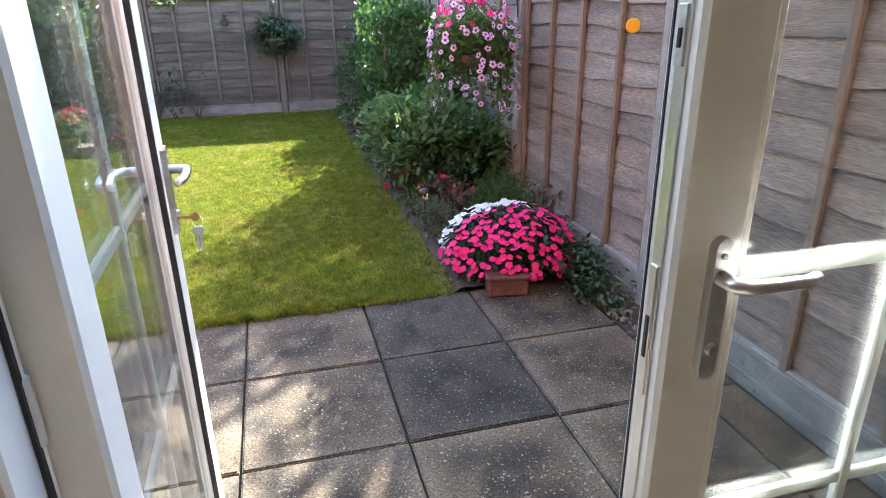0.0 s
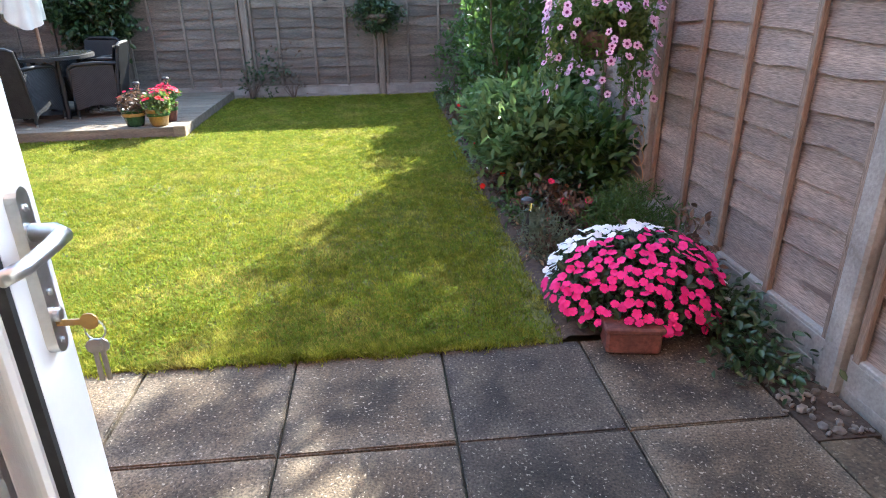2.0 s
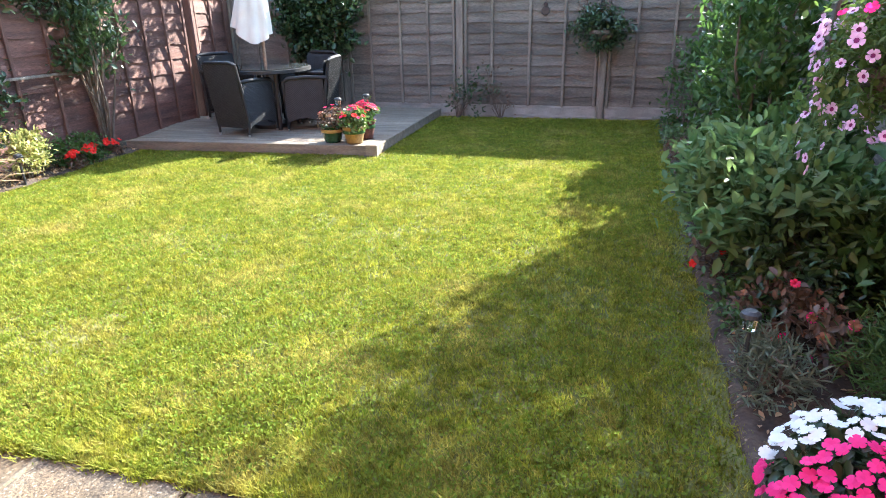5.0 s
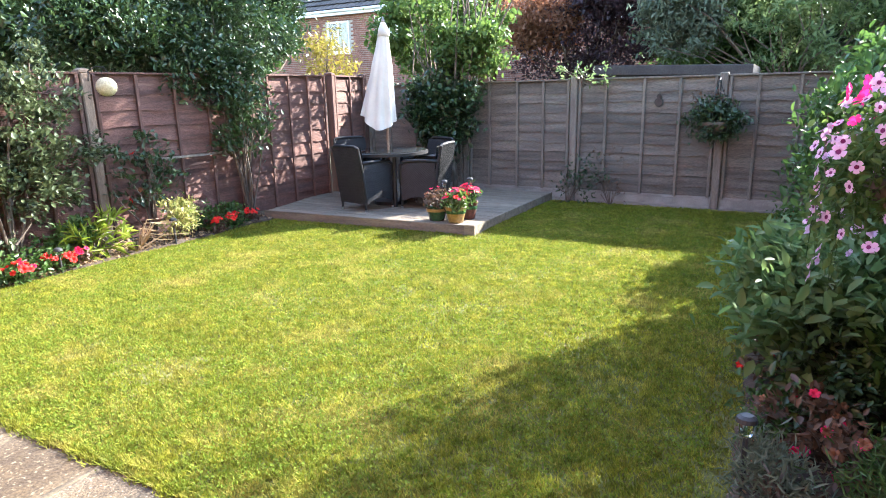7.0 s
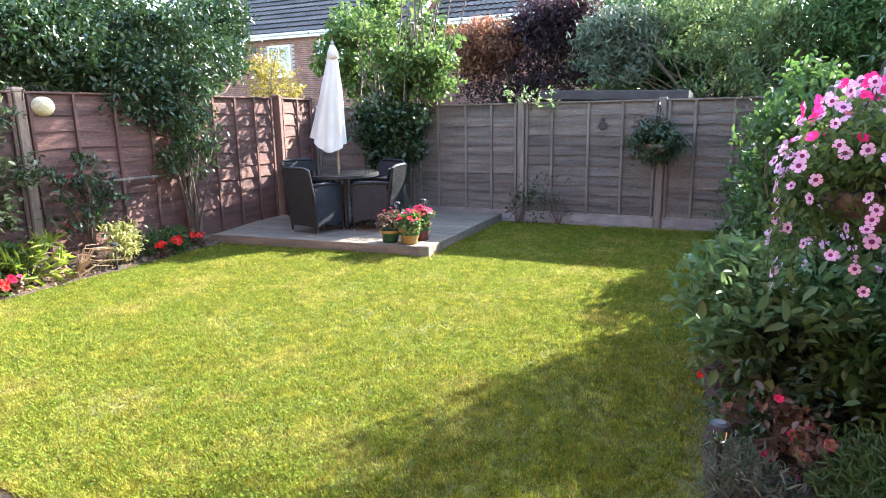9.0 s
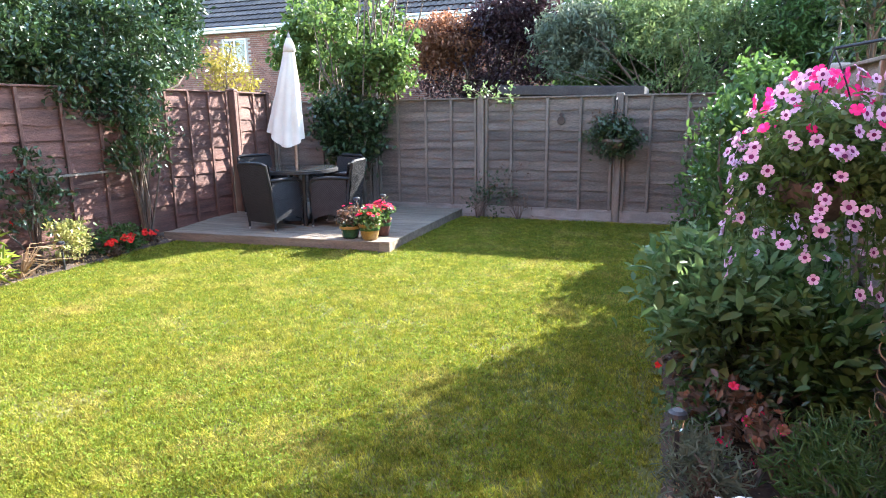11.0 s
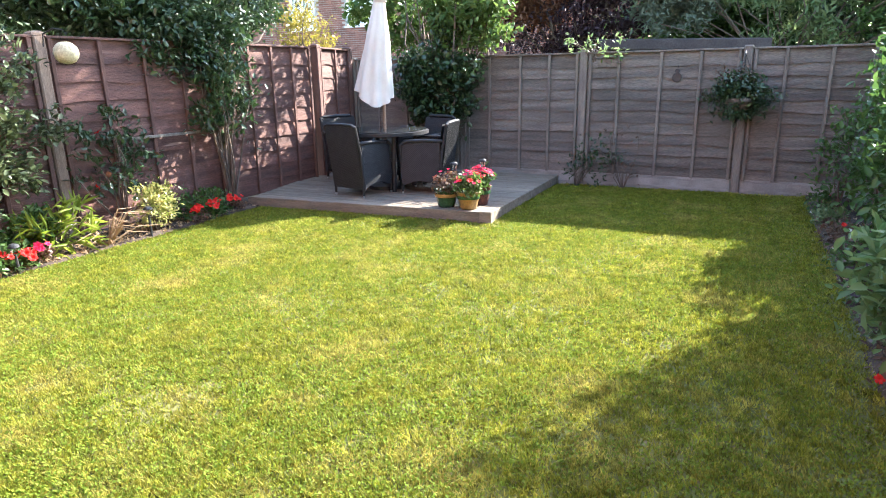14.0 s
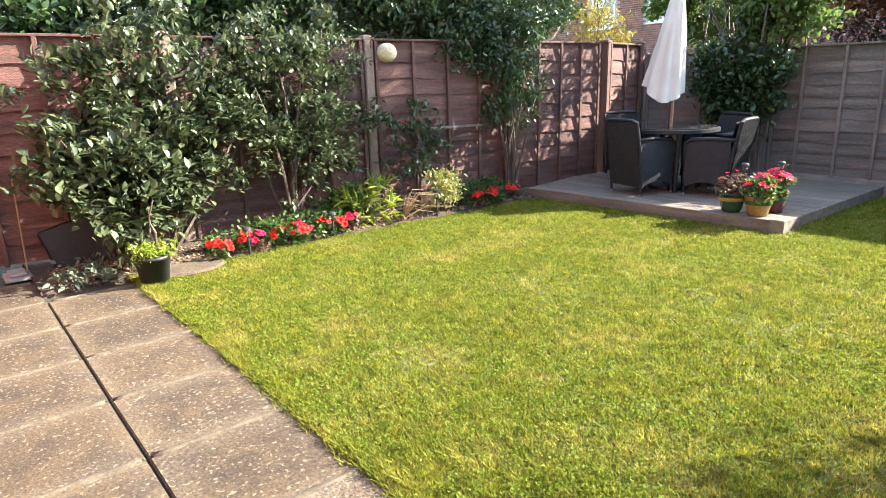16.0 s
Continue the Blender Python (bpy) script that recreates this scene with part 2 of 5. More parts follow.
M_BLACKPL = mat("black_plastic", (0.025, 0.027, 0.028), (0.035, 0.036, 0.036), 6, 0.5, 0.05, 60)
M_CREAM = mat("lantern_paper", (0.50, 0.45, 0.28), (0.40, 0.36, 0.22), 14, 0.7, 0.2, 60)
M_YELLOW = mat("yellow_paint", (0.85, 0.45, 0.02), (0.80, 0.40, 0.02), 6, 0.4, 0.02, 60, fine_mix=0.03)
M_BRICK = mat("brick_red", (0.27, 0.115, 0.08), (0.19, 0.085, 0.062), 3, 0.9, 0.3, 20, rnd=0.15, island=0.22)
M_MORTAR = mat("mortar", (0.36, 0.32, 0.27), (0.30, 0.26, 0.22), 5, 1.0, 0.3, 40)
M_TILE = mat("roof_tile", (0.115, 0.092, 0.078), (0.075, 0.062, 0.055), 1.5, 0.85, 0.3, 14, island=0.22)
M_FELT = mat("roof_felt", (0.05, 0.047, 0.045), (0.032, 0.03, 0.03), 4, 0.9, 0.4, 60)
M_PLASTER = mat("interior_plaster", (0.72, 0.69, 0.63), (0.68, 0.65, 0.6), 2, 0.9, 0.1, 40, fine_mix=0.03)
M_CARPET = mat("carpet", (0.33, 0.27, 0.21), (0.27, 0.22, 0.17), 4, 1.0, 0.4, 150)
M_STONE = mat("pebble", (0.20, 0.175, 0.145), (0.11, 0.095, 0.08), 9, 0.9, 0.3, 50, island=0.3)

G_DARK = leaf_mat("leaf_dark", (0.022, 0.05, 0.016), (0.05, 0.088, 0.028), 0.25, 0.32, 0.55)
G_MID = leaf_mat("leaf_mid", (0.045, 0.10, 0.022), (0.085, 0.15, 0.035), 0.4, 0.45, 0.4)
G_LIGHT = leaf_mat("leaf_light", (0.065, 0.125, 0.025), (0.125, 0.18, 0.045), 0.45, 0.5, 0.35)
G_GREY = leaf_mat("leaf_greygreen", (0.10, 0.13, 0.085), (0.15, 0.18, 0.115), 0.3, 0.55, 0.3)
G_PALE = leaf_mat("leaf_pale", (0.10, 0.16, 0.06), (0.19, 0.25, 0.10), 0.45, 0.5, 0.35)
G_SAGE = leaf_mat("leaf_sage", (0.085, 0.155, 0.048), (0.17, 0.25, 0.09), 0.45, 0.5, 0.35)
G_ROSE = leaf_mat("leaf_rose", (0.035, 0.055, 0.022), (0.125, 0.155, 0.070), 0.26, 0.45, 0.4)
G_LIME = leaf_mat("leaf_lime", (0.18, 0.25, 0.025), (0.30, 0.36, 0.05), 0.45, 0.5, 0.3)
G_YELLOW = leaf_mat("leaf_yellow", (0.22, 0.19, 0.03), (0.32, 0.25, 0.05), 0.45, 0.5, 0.3)
G_VARIEG = leaf_mat("leaf_variegated", (0.22, 0.27, 0.06), (0.55, 0.50, 0.20), 0.35, 0.5, 0.3)
G_COPPER = leaf_mat("leaf_copper", (0.030, 0.016, 0.020), (0.062, 0.030, 0.032), 0.35, 0.45, 0.35)
G_RUST = leaf_mat("leaf_rust", (0.20, 0.085, 0.045), (0.27, 0.125, 0.065), 0.45, 0.5, 0.3)
G_BRONZE = leaf_mat("leaf_bronze", (0.09, 0.055, 0.035), (0.15, 0.09, 0.055), 0.35, 0.45, 0.4)
G_STRAW = leaf_mat("leaf_straw", (0.42, 0.30, 0.17), (0.30, 0.19, 0.10), 0.3, 0.6, 0.3)
G_CLOVER = leaf_mat("leaf_clover", (0.105, 0.170, 0.018), (0.20, 0.255, 0.038), 0.4, 0.8, 0.1)
P_PINK = leaf_mat("petal_pink", (0.80, 0.012, 0.15), (0.86, 0.04, 0.24), 0.35, 0.55, 0.2)
P_RED = leaf_mat("petal_red", (0.66, 0.012, 0.012), (0.72, 0.03, 0.02), 0.35, 0.55, 0.2)
P_CERISE = leaf_mat("petal_cerise", (0.58, 0.01, 0.05), (0.66, 0.03, 0.10), 0.35, 0.55, 0.2)
P_WHITE = leaf_mat("petal_white", (0.86, 0.86, 0.83), (0.80, 0.80, 0.78), 0.35, 0.55, 0.2)
P_LILAC = leaf_mat("petal_lilac", (0.66, 0.36, 0.55), (0.78, 0.52, 0.68), 0.4, 0.55, 0.2)
P_PURPLE = leaf_mat("petal_throat", (0.16, 0.02, 0.10), (0.22, 0.03, 0.13), 0.3, 0.6, 0.2)


# ---- building helpers ----
def part(name, bm, material, parent=None, label="", smooth=False):
    me = bpy.data.meshes.new(name)
    bm.to_mesh(me)
    bm.free()
    if smooth:
        me.polygons.foreach_set("use_smooth", [True] * len(me.polygons))
    me.materials.append(material)
    ob = new(name, me)
    ob.parent = parent
    return tagged(ob, label) if label else ob


def shared(name, me, parent, m):
    """One more object on an existing mesh, at pose m under parent."""
    ob = new(name, me)
    ob.parent = parent
    ob.matrix_basis = m
    return ob


def thing(name, m, label, category, group="", kind=""):
    ob = new(name)
    ob.matrix_basis = m
    ob.empty_display_size = 0.1
    return tagged(ob, label, category, group, kind)


def box(bm, x0, x1, y0, y1, z0, z1, m=None, bevel=0.0):
    t = Matrix.Translation(((x0 + x1) / 2, (y0 + y1) / 2, (z0 + z1) / 2)) @ Matrix.Diagonal((x1 - x0, y1 - y0, z1 - z0, 1))
    r = bmesh.ops.create_cube(bm, size=1, matrix=(m @ t) if m else t)
    if bevel:
        edges = list({e for v in r["verts"] for e in v.link_edges})
        bmesh.ops.bevel(bm, geom=edges, offset=bevel, segments=1, affect="EDGES")
    return bm


def new_box(*a, **k):
    return box(bmesh.new(), *a, **k)


def lathe(bm, profile, seg=20, m=None, close=True):
    """Turns (radius, height) pairs round z."""
    m = m or Matrix()
    rings = [[bm.verts.new(m @ Vector((r * math.cos(2 * math.pi * i / seg), r * math.sin(2 * math.pi * i / seg), z))) for i in range(seg)]
             for r, z in profile]
    for a, b in zip(rings, rings[1:]):
        for i in range(seg):
            bm.faces.new((a[i], a[(i + 1) % seg], b[(i + 1) % seg], b[i]))
    if close:
        bm.faces.new(rings[0][::-1])
        bm.faces.new(rings[-1])
    return bm


def tube(bm, pts, radii, seg=7):
    """A tapered tube along points."""
    rings = []
    for i, p in enumerate(pts):
        p = Vector(p)
        d = (Vector(pts[min(i + 1, len(pts) - 1)]) - Vector(pts[max(i - 1, 0)])).normalized()
        q = d.to_track_quat("Z", "Y")
        r = radii[i] if hasattr(radii, "__len__") else radii
        rings.append([bm.verts.new(p + q @ Vector((r * math.cos(2 * math.pi * k / seg), r * math.sin(2 * math.pi * k / seg), 0))) for k in range(seg)])
    for a, b in zip(rings, rings[1:]):
        for k in range(seg):
            bm.faces.new((a[k], a[(k + 1) % seg], b[(k + 1) % seg], b[k]))
    bm.faces.new(rings[0][::-1])
    bm.faces.new(rings[-1])
    return bm


RNG = np.random.default_rng(7)


def unit(v):
    return v / np.maximum(np.linalg.norm(v, axis=1, keepdims=True), 1e-6)


def leaf_mesh(name, pts, size, aspect=0.5, up=0.6, out=None, fold=0.25, vary=0.35):
    """A mesh of many folded leaves, six points each. up: how far they face the sky; out: directions in which the tips point."""
    n = len(pts)
    d = unit(RNG.normal(size=(n, 3)) + (0 if out is None else out * 1.3))
    nr = RNG.normal(size=(n, 3)) * (1 - up) + np.array([0, 0, up * 1.5])
    side = unit(np.cross(d, nr))
    nr = unit(np.cross(side, d))
    s = (size * (1 + vary * RNG.uniform(-1, 1, size=n)))[:, None]
    w = s * aspect * 0.5
    v = np.empty((n, 6, 3))
    v[:, 0] = pts - d * s * 0.5
    v[:, 1] = pts - d * s * 0.18 + side * w * 0.9 + nr * w * fold
    v[:, 2] = pts + d * s * 0.16 + side * w * 0.8 + nr * w * fold * 0.6
    v[:, 3] = pts + d * s * 0.5 - nr * s * 0.12
    v[:, 4] = pts + d * s * 0.16 - side * w * 0.8 + nr * w * fold * 0.6
    v[:, 5] = pts - d * s * 0.18 - side * w * 0.9 + nr * w * fold
    me = bpy.data.meshes.new(name)
    me.vertices.add(n * 6)
    me.vertices.foreach_set("co", v.ravel())
    idx = np.arange(n)[:, None] * 6 + np.array([0, 1, 2, 3, 0, 3, 4, 5])
    me.loops.add(n * 8)
    me.loops.foreach_set("vertex_index", idx.ravel().astype(np.int32))
    me.polygons.add(n * 2)
    me.polygons.foreach_set("loop_start", (np.arange(n * 2) * 4).astype(np.int32))
    me.update(calc_edges=True)
    return me


def foliage(name, pts, material, parent, size, label="", **k):
    me = leaf_mesh(name, pts, size, **k)
    me.materials.append(material)
    ob = new(name, me)
    ob.parent = parent
    return tagged(ob, label) if label else ob


def clumps(centre, radius, n_clump, per, spread, shell=0.5, seed=1):
    """Points in clumps filling an ellipsoid unevenly, with gaps between. shell: share of the radius left hollow."""
    g = np.random.default_rng(seed)
    d = unit(g.normal(size=(n_clump, 3)))
    r = shell + (1 - shell) * g.uniform(0, 1, size=(n_clump, 1)) ** 0.6
    r *= 0.82 + 0.3 * g.uniform(size=(n_clump, 1))
    c = np.array(centre) + d * r * np.array(radius)
    k = np.maximum(1, (per * g.uniform(0.5, 1.5, size=n_clump))).astype(int)
    pts = np.repeat(c, k, axis=0) + g.normal(size=(k.sum(), 3)) * spread * np.array([1, 1, 0.75])
    return pts, c


def limbs(bm, base, tips, r0=0.04, r1=0.008, seed=0, bend=0.12, seg=6):
    g = random.Random(seed)
    base = Vector(base)
    for t in tips:
        t = Vector(t)
        mid1 = base.lerp(t, 0.35) + Vector((g.uniform(-bend, bend), g.uniform(-bend, bend), abs(g.uniform(0, bend)) + 0.05))
        mid2 = base.lerp(t, 0.7) + Vector((g.uniform(-bend, bend), g.uniform(-bend, bend), g.uniform(0, bend)))
        tube(bm, [base, mid1, mid2, t], [r0, r0 * 0.7, (r0 + r1) / 2.4, r1], seg)
    return bm


def flower_mesh(name, petals, r, material, throat=None, cup=0.25, width=0.85):
    """A flower head, facing +z: petals of six points, with a darker throat where there is one."""
    bm = bmesh.new()
    for i in range(petals):
        a = 2 * math.pi * i / petals
        h = math.pi / petals * width
        p = lambda k, rr, z: Vector((rr * math.cos(a + k * h), rr * math.sin(a + k * h), z))
        z0, z1, z2 = 0.0, r * cup, r * cup * 0.75
        c = bm.verts.new((0, 0, 0))
        q = [bm.verts.new(p(-1, r * 0.55, z1 * 0.8)), bm.verts.new(p(-0.75, r * 0.92, z2)), bm.verts.new(p(0, r * 0.96, z1)),
             bm.verts.new(p(0.75, r * 0.92, z2)), bm.verts.new(p(1, r * 0.55, z1 * 0.8))]
        bm.faces.new([c, *q])
    me = bpy.data.meshes.new(name)
    me.materials.append(material)
    if throat:
        cc = [bm.verts.new((r * 0.33 * math.cos(2 * math.pi * i / 7), r * 0.33 * math.sin(2 * math.pi * i / 7), r * cup * 0.5 + 0.002)) for i in range(7)]
        f = bm.faces.new(cc)
        f.material_index = 1
        me.materials.append(throat)
    bm.to_mesh(me)
    bm.free()
    return me


def facing(p, n, spin=0.0, s=1.0):
    """A pose at p whose z axis points along n."""
    return Matrix.Translation(p) @ Vector(n).to_track_quat("Z", "Y").to_matrix().to_4x4() @ Matrix.Rotation(spin, 4, "Z") @ Matrix.Scale(s, 4)


# ---- the ground ----
bm = bmesh.new()
bmesh.ops.create_grid(bm, x_segments=8, y_segments=8, size=600, matrix=Matrix.Translation((0, 0, -0.06)))
tagged(part("ground", bm, M_FIELD), "earth and rough grass reaching the horizon", "ground", kind="structure")

LAWN_X0, LAWN_X1, LAWN_Y1 = -5.1, 0.55, 7.12


def lawn_right(y):
    return 0.5 + 0.05 * math.sin(y * 1.7) + 0.035 * y


def lawn_left(y):
    return -5.07 + 0.05 * math.sin(y * 2.1 + 1)


bm = bmesh.new()
cols, rows = 48, 60
grid = []
for j in range(rows + 1):
    y = -0.012 + (LAWN_Y1 + 0.012) * j / rows
    a, b = lawn_left(y) - 0.02, lawn_right(y) + 0.02
    grid.append([bm.verts.new((a + (b - a) * i / cols, y, 0.001 + 0.004 * noise.noise((i * 0.35, j * 0.35, 0)))) for i in range(cols + 1)])
for j in range(rows):
    for i in range(cols):
        bm.faces.new((grid[j][i], grid[j][i + 1], grid[j + 1][i + 1], grid[j + 1][i]))
tagged(part("lawn", bm, M_TURF, smooth=True), "mown lawn turf, dry and yellowish in places", "lawn", kind="structure")


def grass(name, n, near_bias):
    g = np.random.default_rng(21)
    y = LAWN_Y1 * g.uniform(size=n) ** near_bias - 0.03
    lr = 0.5 + 0.05 * np.sin(y * 1.7) + 0.035 * y + 0.04
    ll = -5.07 + 0.05 * np.sin(y * 2.1 + 1) - 0.03
    x = ll + (lr - ll) * g.uniform(size=n)
    keep = ~((x < -2.33) & (y > 4.62 + 0.052 * (x + 2.32))) & ~((x > lr - 0.38) & (y < 4.5) & (g.uniform(size=n) < 0.75 * (x - lr + 0.38) / 0.38))
    # thin, worn patches where the straw and soil show
    worn = np.sin(x * 2.3 + 1.7 * np.sin(y * 1.9 + 0.6)) * np.sin(y * 2.9 + 1.5 * np.sin(x * 2.7)) + 0.6 * np.sin(x * 11 + 2 * np.sin(y * 9)) * np.sin(y * 13 + 2 * np.sin(x * 7))
    keep &= g.uniform(size=n) > np.clip((worn - 0.15) * 0.7, 0, 0.40)
    x, y = x[keep], y[keep]
    # tufts: blades gather round a loose set of centres
    nt = 9000
    ti = g.integers(0, nt, size=len(x))
    pick = g.integers(0, len(x), size=nt)
    tuft = g.uniform(size=len(x)) < 0.4
    x, y = np.where(tuft, x[pick][ti] + g.normal(size=len(x)) * 0.018, x), np.where(tuft, y[pick][ti] + g.normal(size=len(x)) * 0.018, y)
    n = len(x)
    wave = 0.5 + 0.5 * np.sin(x * 3.1 + np.sin(y * 2.3) * 2) * np.sin(y * 2.7 + np.sin(x * 1.9) * 2)
    # short growth and taller clumps a few centimetres across
    bumpy = np.sin(x * 61 + 3 * np.sin(y * 37)) * np.sin(y * 71 + 3 * np.sin(x * 43)) + 0.7 * np.sin(x * 137 + 4 * np.sin(y * 91)) * np.sin(y * 119 + 3 * np.sin(x * 101))
    h = (0.008 + 0.007 * wave + 0.009 * np.clip(bumpy, 0, 1.4)) * g.uniform(0.5, 1.6, size=n) * (1 + 0.5 * (y < 0.05))
    a = g.uniform(0, 2 * np.pi, size=n)
    lean = h * g.uniform(0.1, 1.5, size=n)
    w = 0.0018 + 0.0006 * np.clip(y, 0, 7) + 0.0014 * g.uniform(size=n)
    v = np.empty((n, 3, 3))
    ca, sa = np.cos(a), np.sin(a)
    b = a + g.uniform(-0.8, 0.8, size=n) + np.pi / 2
    v[:, 0] = np.stack([x - ca * w, y - sa * w, np.full(n, 0.001)], 1)
    v[:, 1] = np.stack([x + ca * w, y + sa * w, np.full(n, 0.004)], 1)
    v[:, 2] = np.stack([x + np.cos(b) * lean, y + np.sin(b) * lean, 0.006 + h], 1)
    me = bpy.data.meshes.new(name)
    me.vertices.add(n * 3)
    me.vertices.foreach_set("co", v.ravel())
    me.loops.add(n * 3)
    me.loops.foreach_set("vertex_index", np.arange(n * 3, dtype=np.int32))
    me.polygons.add(n)
    me.polygons.foreach_set("loop_start", (np.arange(n) * 3).astype(np.int32))
    me.update(calc_edges=True)
    me.materials.append(M_GRASS)
    return tagged(new(name, me), "short green and straw-tipped lawn grass", "grass", kind="stuff")


grass("lawn_grass", 950000, 1.35)
gg = np.random.default_rng(33)
cy = 7.0 * gg.uniform(size=170000) ** 1.4
cx = -5.05 + 5.5 * gg.uniform(size=170000)
ok = ~((cx < -2.33) & (cy > 4.60 + 0.052 * (cx + 2.32))) & (np.sin(cx * 5.3 + 2 * np.sin(cy * 3.1)) * np.sin(cy * 4.7 + 2 * np.sin(cx * 2.3)) > gg.uniform(-1, 0.8, size=170000))
cl_me = leaf_mesh("lawn_clover", np.stack([cx[ok], cy[ok], 0.008 + 0.016 * gg.uniform(size=ok.sum())], 1), 0.0135, 0.72, 0.5)
cl_me.materials.append(G_CLOVER)
tagged(new("lawn_clover", cl_me), "small round clover and weed leaves in the lawn", "clover", kind="stuff")


def bed(name, x0, x1, y0, y1, label):
    bm = bmesh.new()
    nx, ny = 14, max(8, int((y1 - y0) * 8))
    g = [[bm.verts.new((x0 + (x1 - x0) * i / nx, y0 + (y1 - y0) * j / ny,
                        0.0 + 0.03 * noise.noise((x0 + i * 0.4, j * 0.4, 3)) + (0.025 if 0 < i < nx else -0.03))) for i in range(nx + 1)] for j in range(ny + 1)]
    for j in range(ny):
        for i in range(nx):
            bm.faces.new((g[j][i], g[j][i + 1], g[j + 1][i + 1], g[j + 1][i]))
    return tagged(part(name, bm, M_SOIL, smooth=True), label, "flower bed", kind="structure")


bed("border_soil_east", 0.50, 1.5, -0.002, 7.15, "dark soil of the shaded flower border along the fence")
bed("border_soil_west", -6.1, -5.02, -0.62, 4.7, "dry brown soil of the sunny flower border along the fence")

# ---- fences ----
FH = 1.70


def fence_panel(length, mats, h0, h1, n_slat, battens, label, seed, cap=True, group="fence panels"):
    """A waney-lap panel along +x from the origin, seen face on -y: lapped boards, upright battens in front, a capping rail."""
    board, batten = mats
    g = random.Random(seed)
    root = thing("lapped_fence", Matrix(), label, "fence", group)
    dz = (h1 - h0) / n_slat
    for i in range(n_slat):
        bm = bmesh.new()
        k = 14
        low = [g.uniform(-0.012, 0.012) for _ in range(k + 1)]
        ph = g.uniform(0, 9)
        ring = []
        for j in range(k + 1):
            x = length * j / k
            zb = h0 + dz * i - 0.020 + 0.6 * low[j] + 0.011 * math.sin(ph + x * 4.0 + math.sin(x * 7 + ph))
            zt = h0 + dz * (i + 1) + 0.012
            if i == 0:
                zb = max(zb, h0)
            ring.append([bm.verts.new((x, -0.027, zb)), bm.verts.new((x, -0.004, zt)), bm.verts.new((x, 0.004, zt)), bm.verts.new((x, -0.013, zb))])
        for a, b in zip(ring, ring[1:]):
            for q in range(4):
                bm.faces.new((a[q], b[q], b[(q + 1) % 4], a[(q + 1) % 4]))
        bm.faces.new(ring[0])
        bm.faces.new(ring[-1][::-1])
        bmesh.ops.recalc_face_normals(bm, faces=bm.faces)
        part("slat", bm, board, root)
    for x in battens:
        part("batten", new_box(x - 0.018, x + 0.018, -0.056, -0.028, h0 - 0.01, h1 + 0.01, bevel=0.004), batten, root)
        part("batten", new_box(x - 0.018, x + 0.018, 0.006, 0.03, h0 - 0.01, h1 + 0.01), batten, root)
    if cap:
        part("capping_rail", new_box(0, length, -0.055, 0.04, h1 + 0.012, h1 + 0.034, bevel=0.004), batten, root)
    return root


def post(height, label, cap=False, wide=0.10, material=None):
    root = thing("fence_post", Matrix(), label, "fence post", "fence posts")
    bm = bmesh.new()
    box(bm, -wide / 2, wide / 2, -0.06, 0.05, -0.1, height, bevel=0.012)
    part("shaft", bm, material or M_CONC, root)
    if cap:
        b2 = bmesh.new()
        lathe(b2, [(0.085, height), (0.085, height + 0.022), (0.045, height + 0.04), (0.0, height + 0.045)], 4, Matrix.Rotation(math.pi / 4, 4, "Z"))
        part("cap", b2, material or M_CONC, root)
    return root


def gravel_board(length, label):
    root = thing("gravel_board", Matrix(), label, "gravel board", "gravel boards")
    part("board", new_box(0, length, -0.022, 0.022, -0.05, 0.168, bevel=0.006), M_CONC, root)
    for z in (0.01, 0.125):
        part("raised_band", new_box(0.02, length - 0.02, -0.027, -0.021, z, z + 0.025, bevel=0.002), M_CONC, root)
    return root


def run_of_fence(p0, p1, posts, mats, n_slat, battens, labels, h1, gravel, seed, cap, post_mat=None, post_h=None, inset=0.0, skip_last=False):
    """Posts at given distances along p0 to p1; a panel in each bay. The seen face lies to the right of the way p0 to p1."""
    p0, p1 = Vector((*p0, 0)), Vector((*p1, 0))
    u = (p1 - p0).normalized()
    a = math.degrees(math.atan2(u.y, u.x))
    for i, s in enumerate(posts[:-1] if skip_last else posts):
        ob = post((post_h or h1 + 0.06), labels[1], cap, material=post_mat)
        ob.matrix_basis = pose(*(p0 + u * s), 0, 0, a)
    for i, (s, e) in enumerate(zip(posts, posts[1:])):
        L = e - s - 0.10
        ob = fence_panel(L, mats, 0.16 if gravel else 0.05, h1, n_slat, [L * b for b in battens], labels[0], seed + i, True)
        ob.matrix_basis = pose(*(p0 + u * (s + 0.05)), 0, 0, a) @ Matrix.Translation((0, inset, 0))
        if gravel:
            gb = gravel_board(L, labels[2])
            gb.matrix_basis = pose(*(p0 + u * (s + 0.05)), 0, 0, a)


GB = "pale concrete gravel board under a fence panel"
# the seen face of a run lies on its -y side, so the east fence runs towards the house
run_of_fence((1.50, 7.25), (1.50, -4.0), [0.05, 1.95, 3.85, 5.78, 7.69, 9.6, 11.2], (M_WOOD_R, M_BATTEN), 11, (0.02, 0.26, 0.5, 0.75, 0.98),
             ("weathered pinkish-brown lapped timber fence panel", "pale grooved concrete fence post", GB), FH, True, 100, False, inset=0.03)
run_of_fence((-5.7, 7.36), (1.55, 7.19), [0.12, 1.95, 3.64, 5.53, 7.2], (M_WOOD_B, M_BATTEN_B), 11, (0.02, 0.22, 0.5, 0.75, 0.98),
             ("weathered grey-brown lapped timber fence panel", "slim grey-brown fence post with ragged shrubs beside it", GB), 1.64, True, 200, False,
             M_BATTEN_B, 1.70)
WX = lambda y: -5.675 + 0.092 * (y - 2.61)
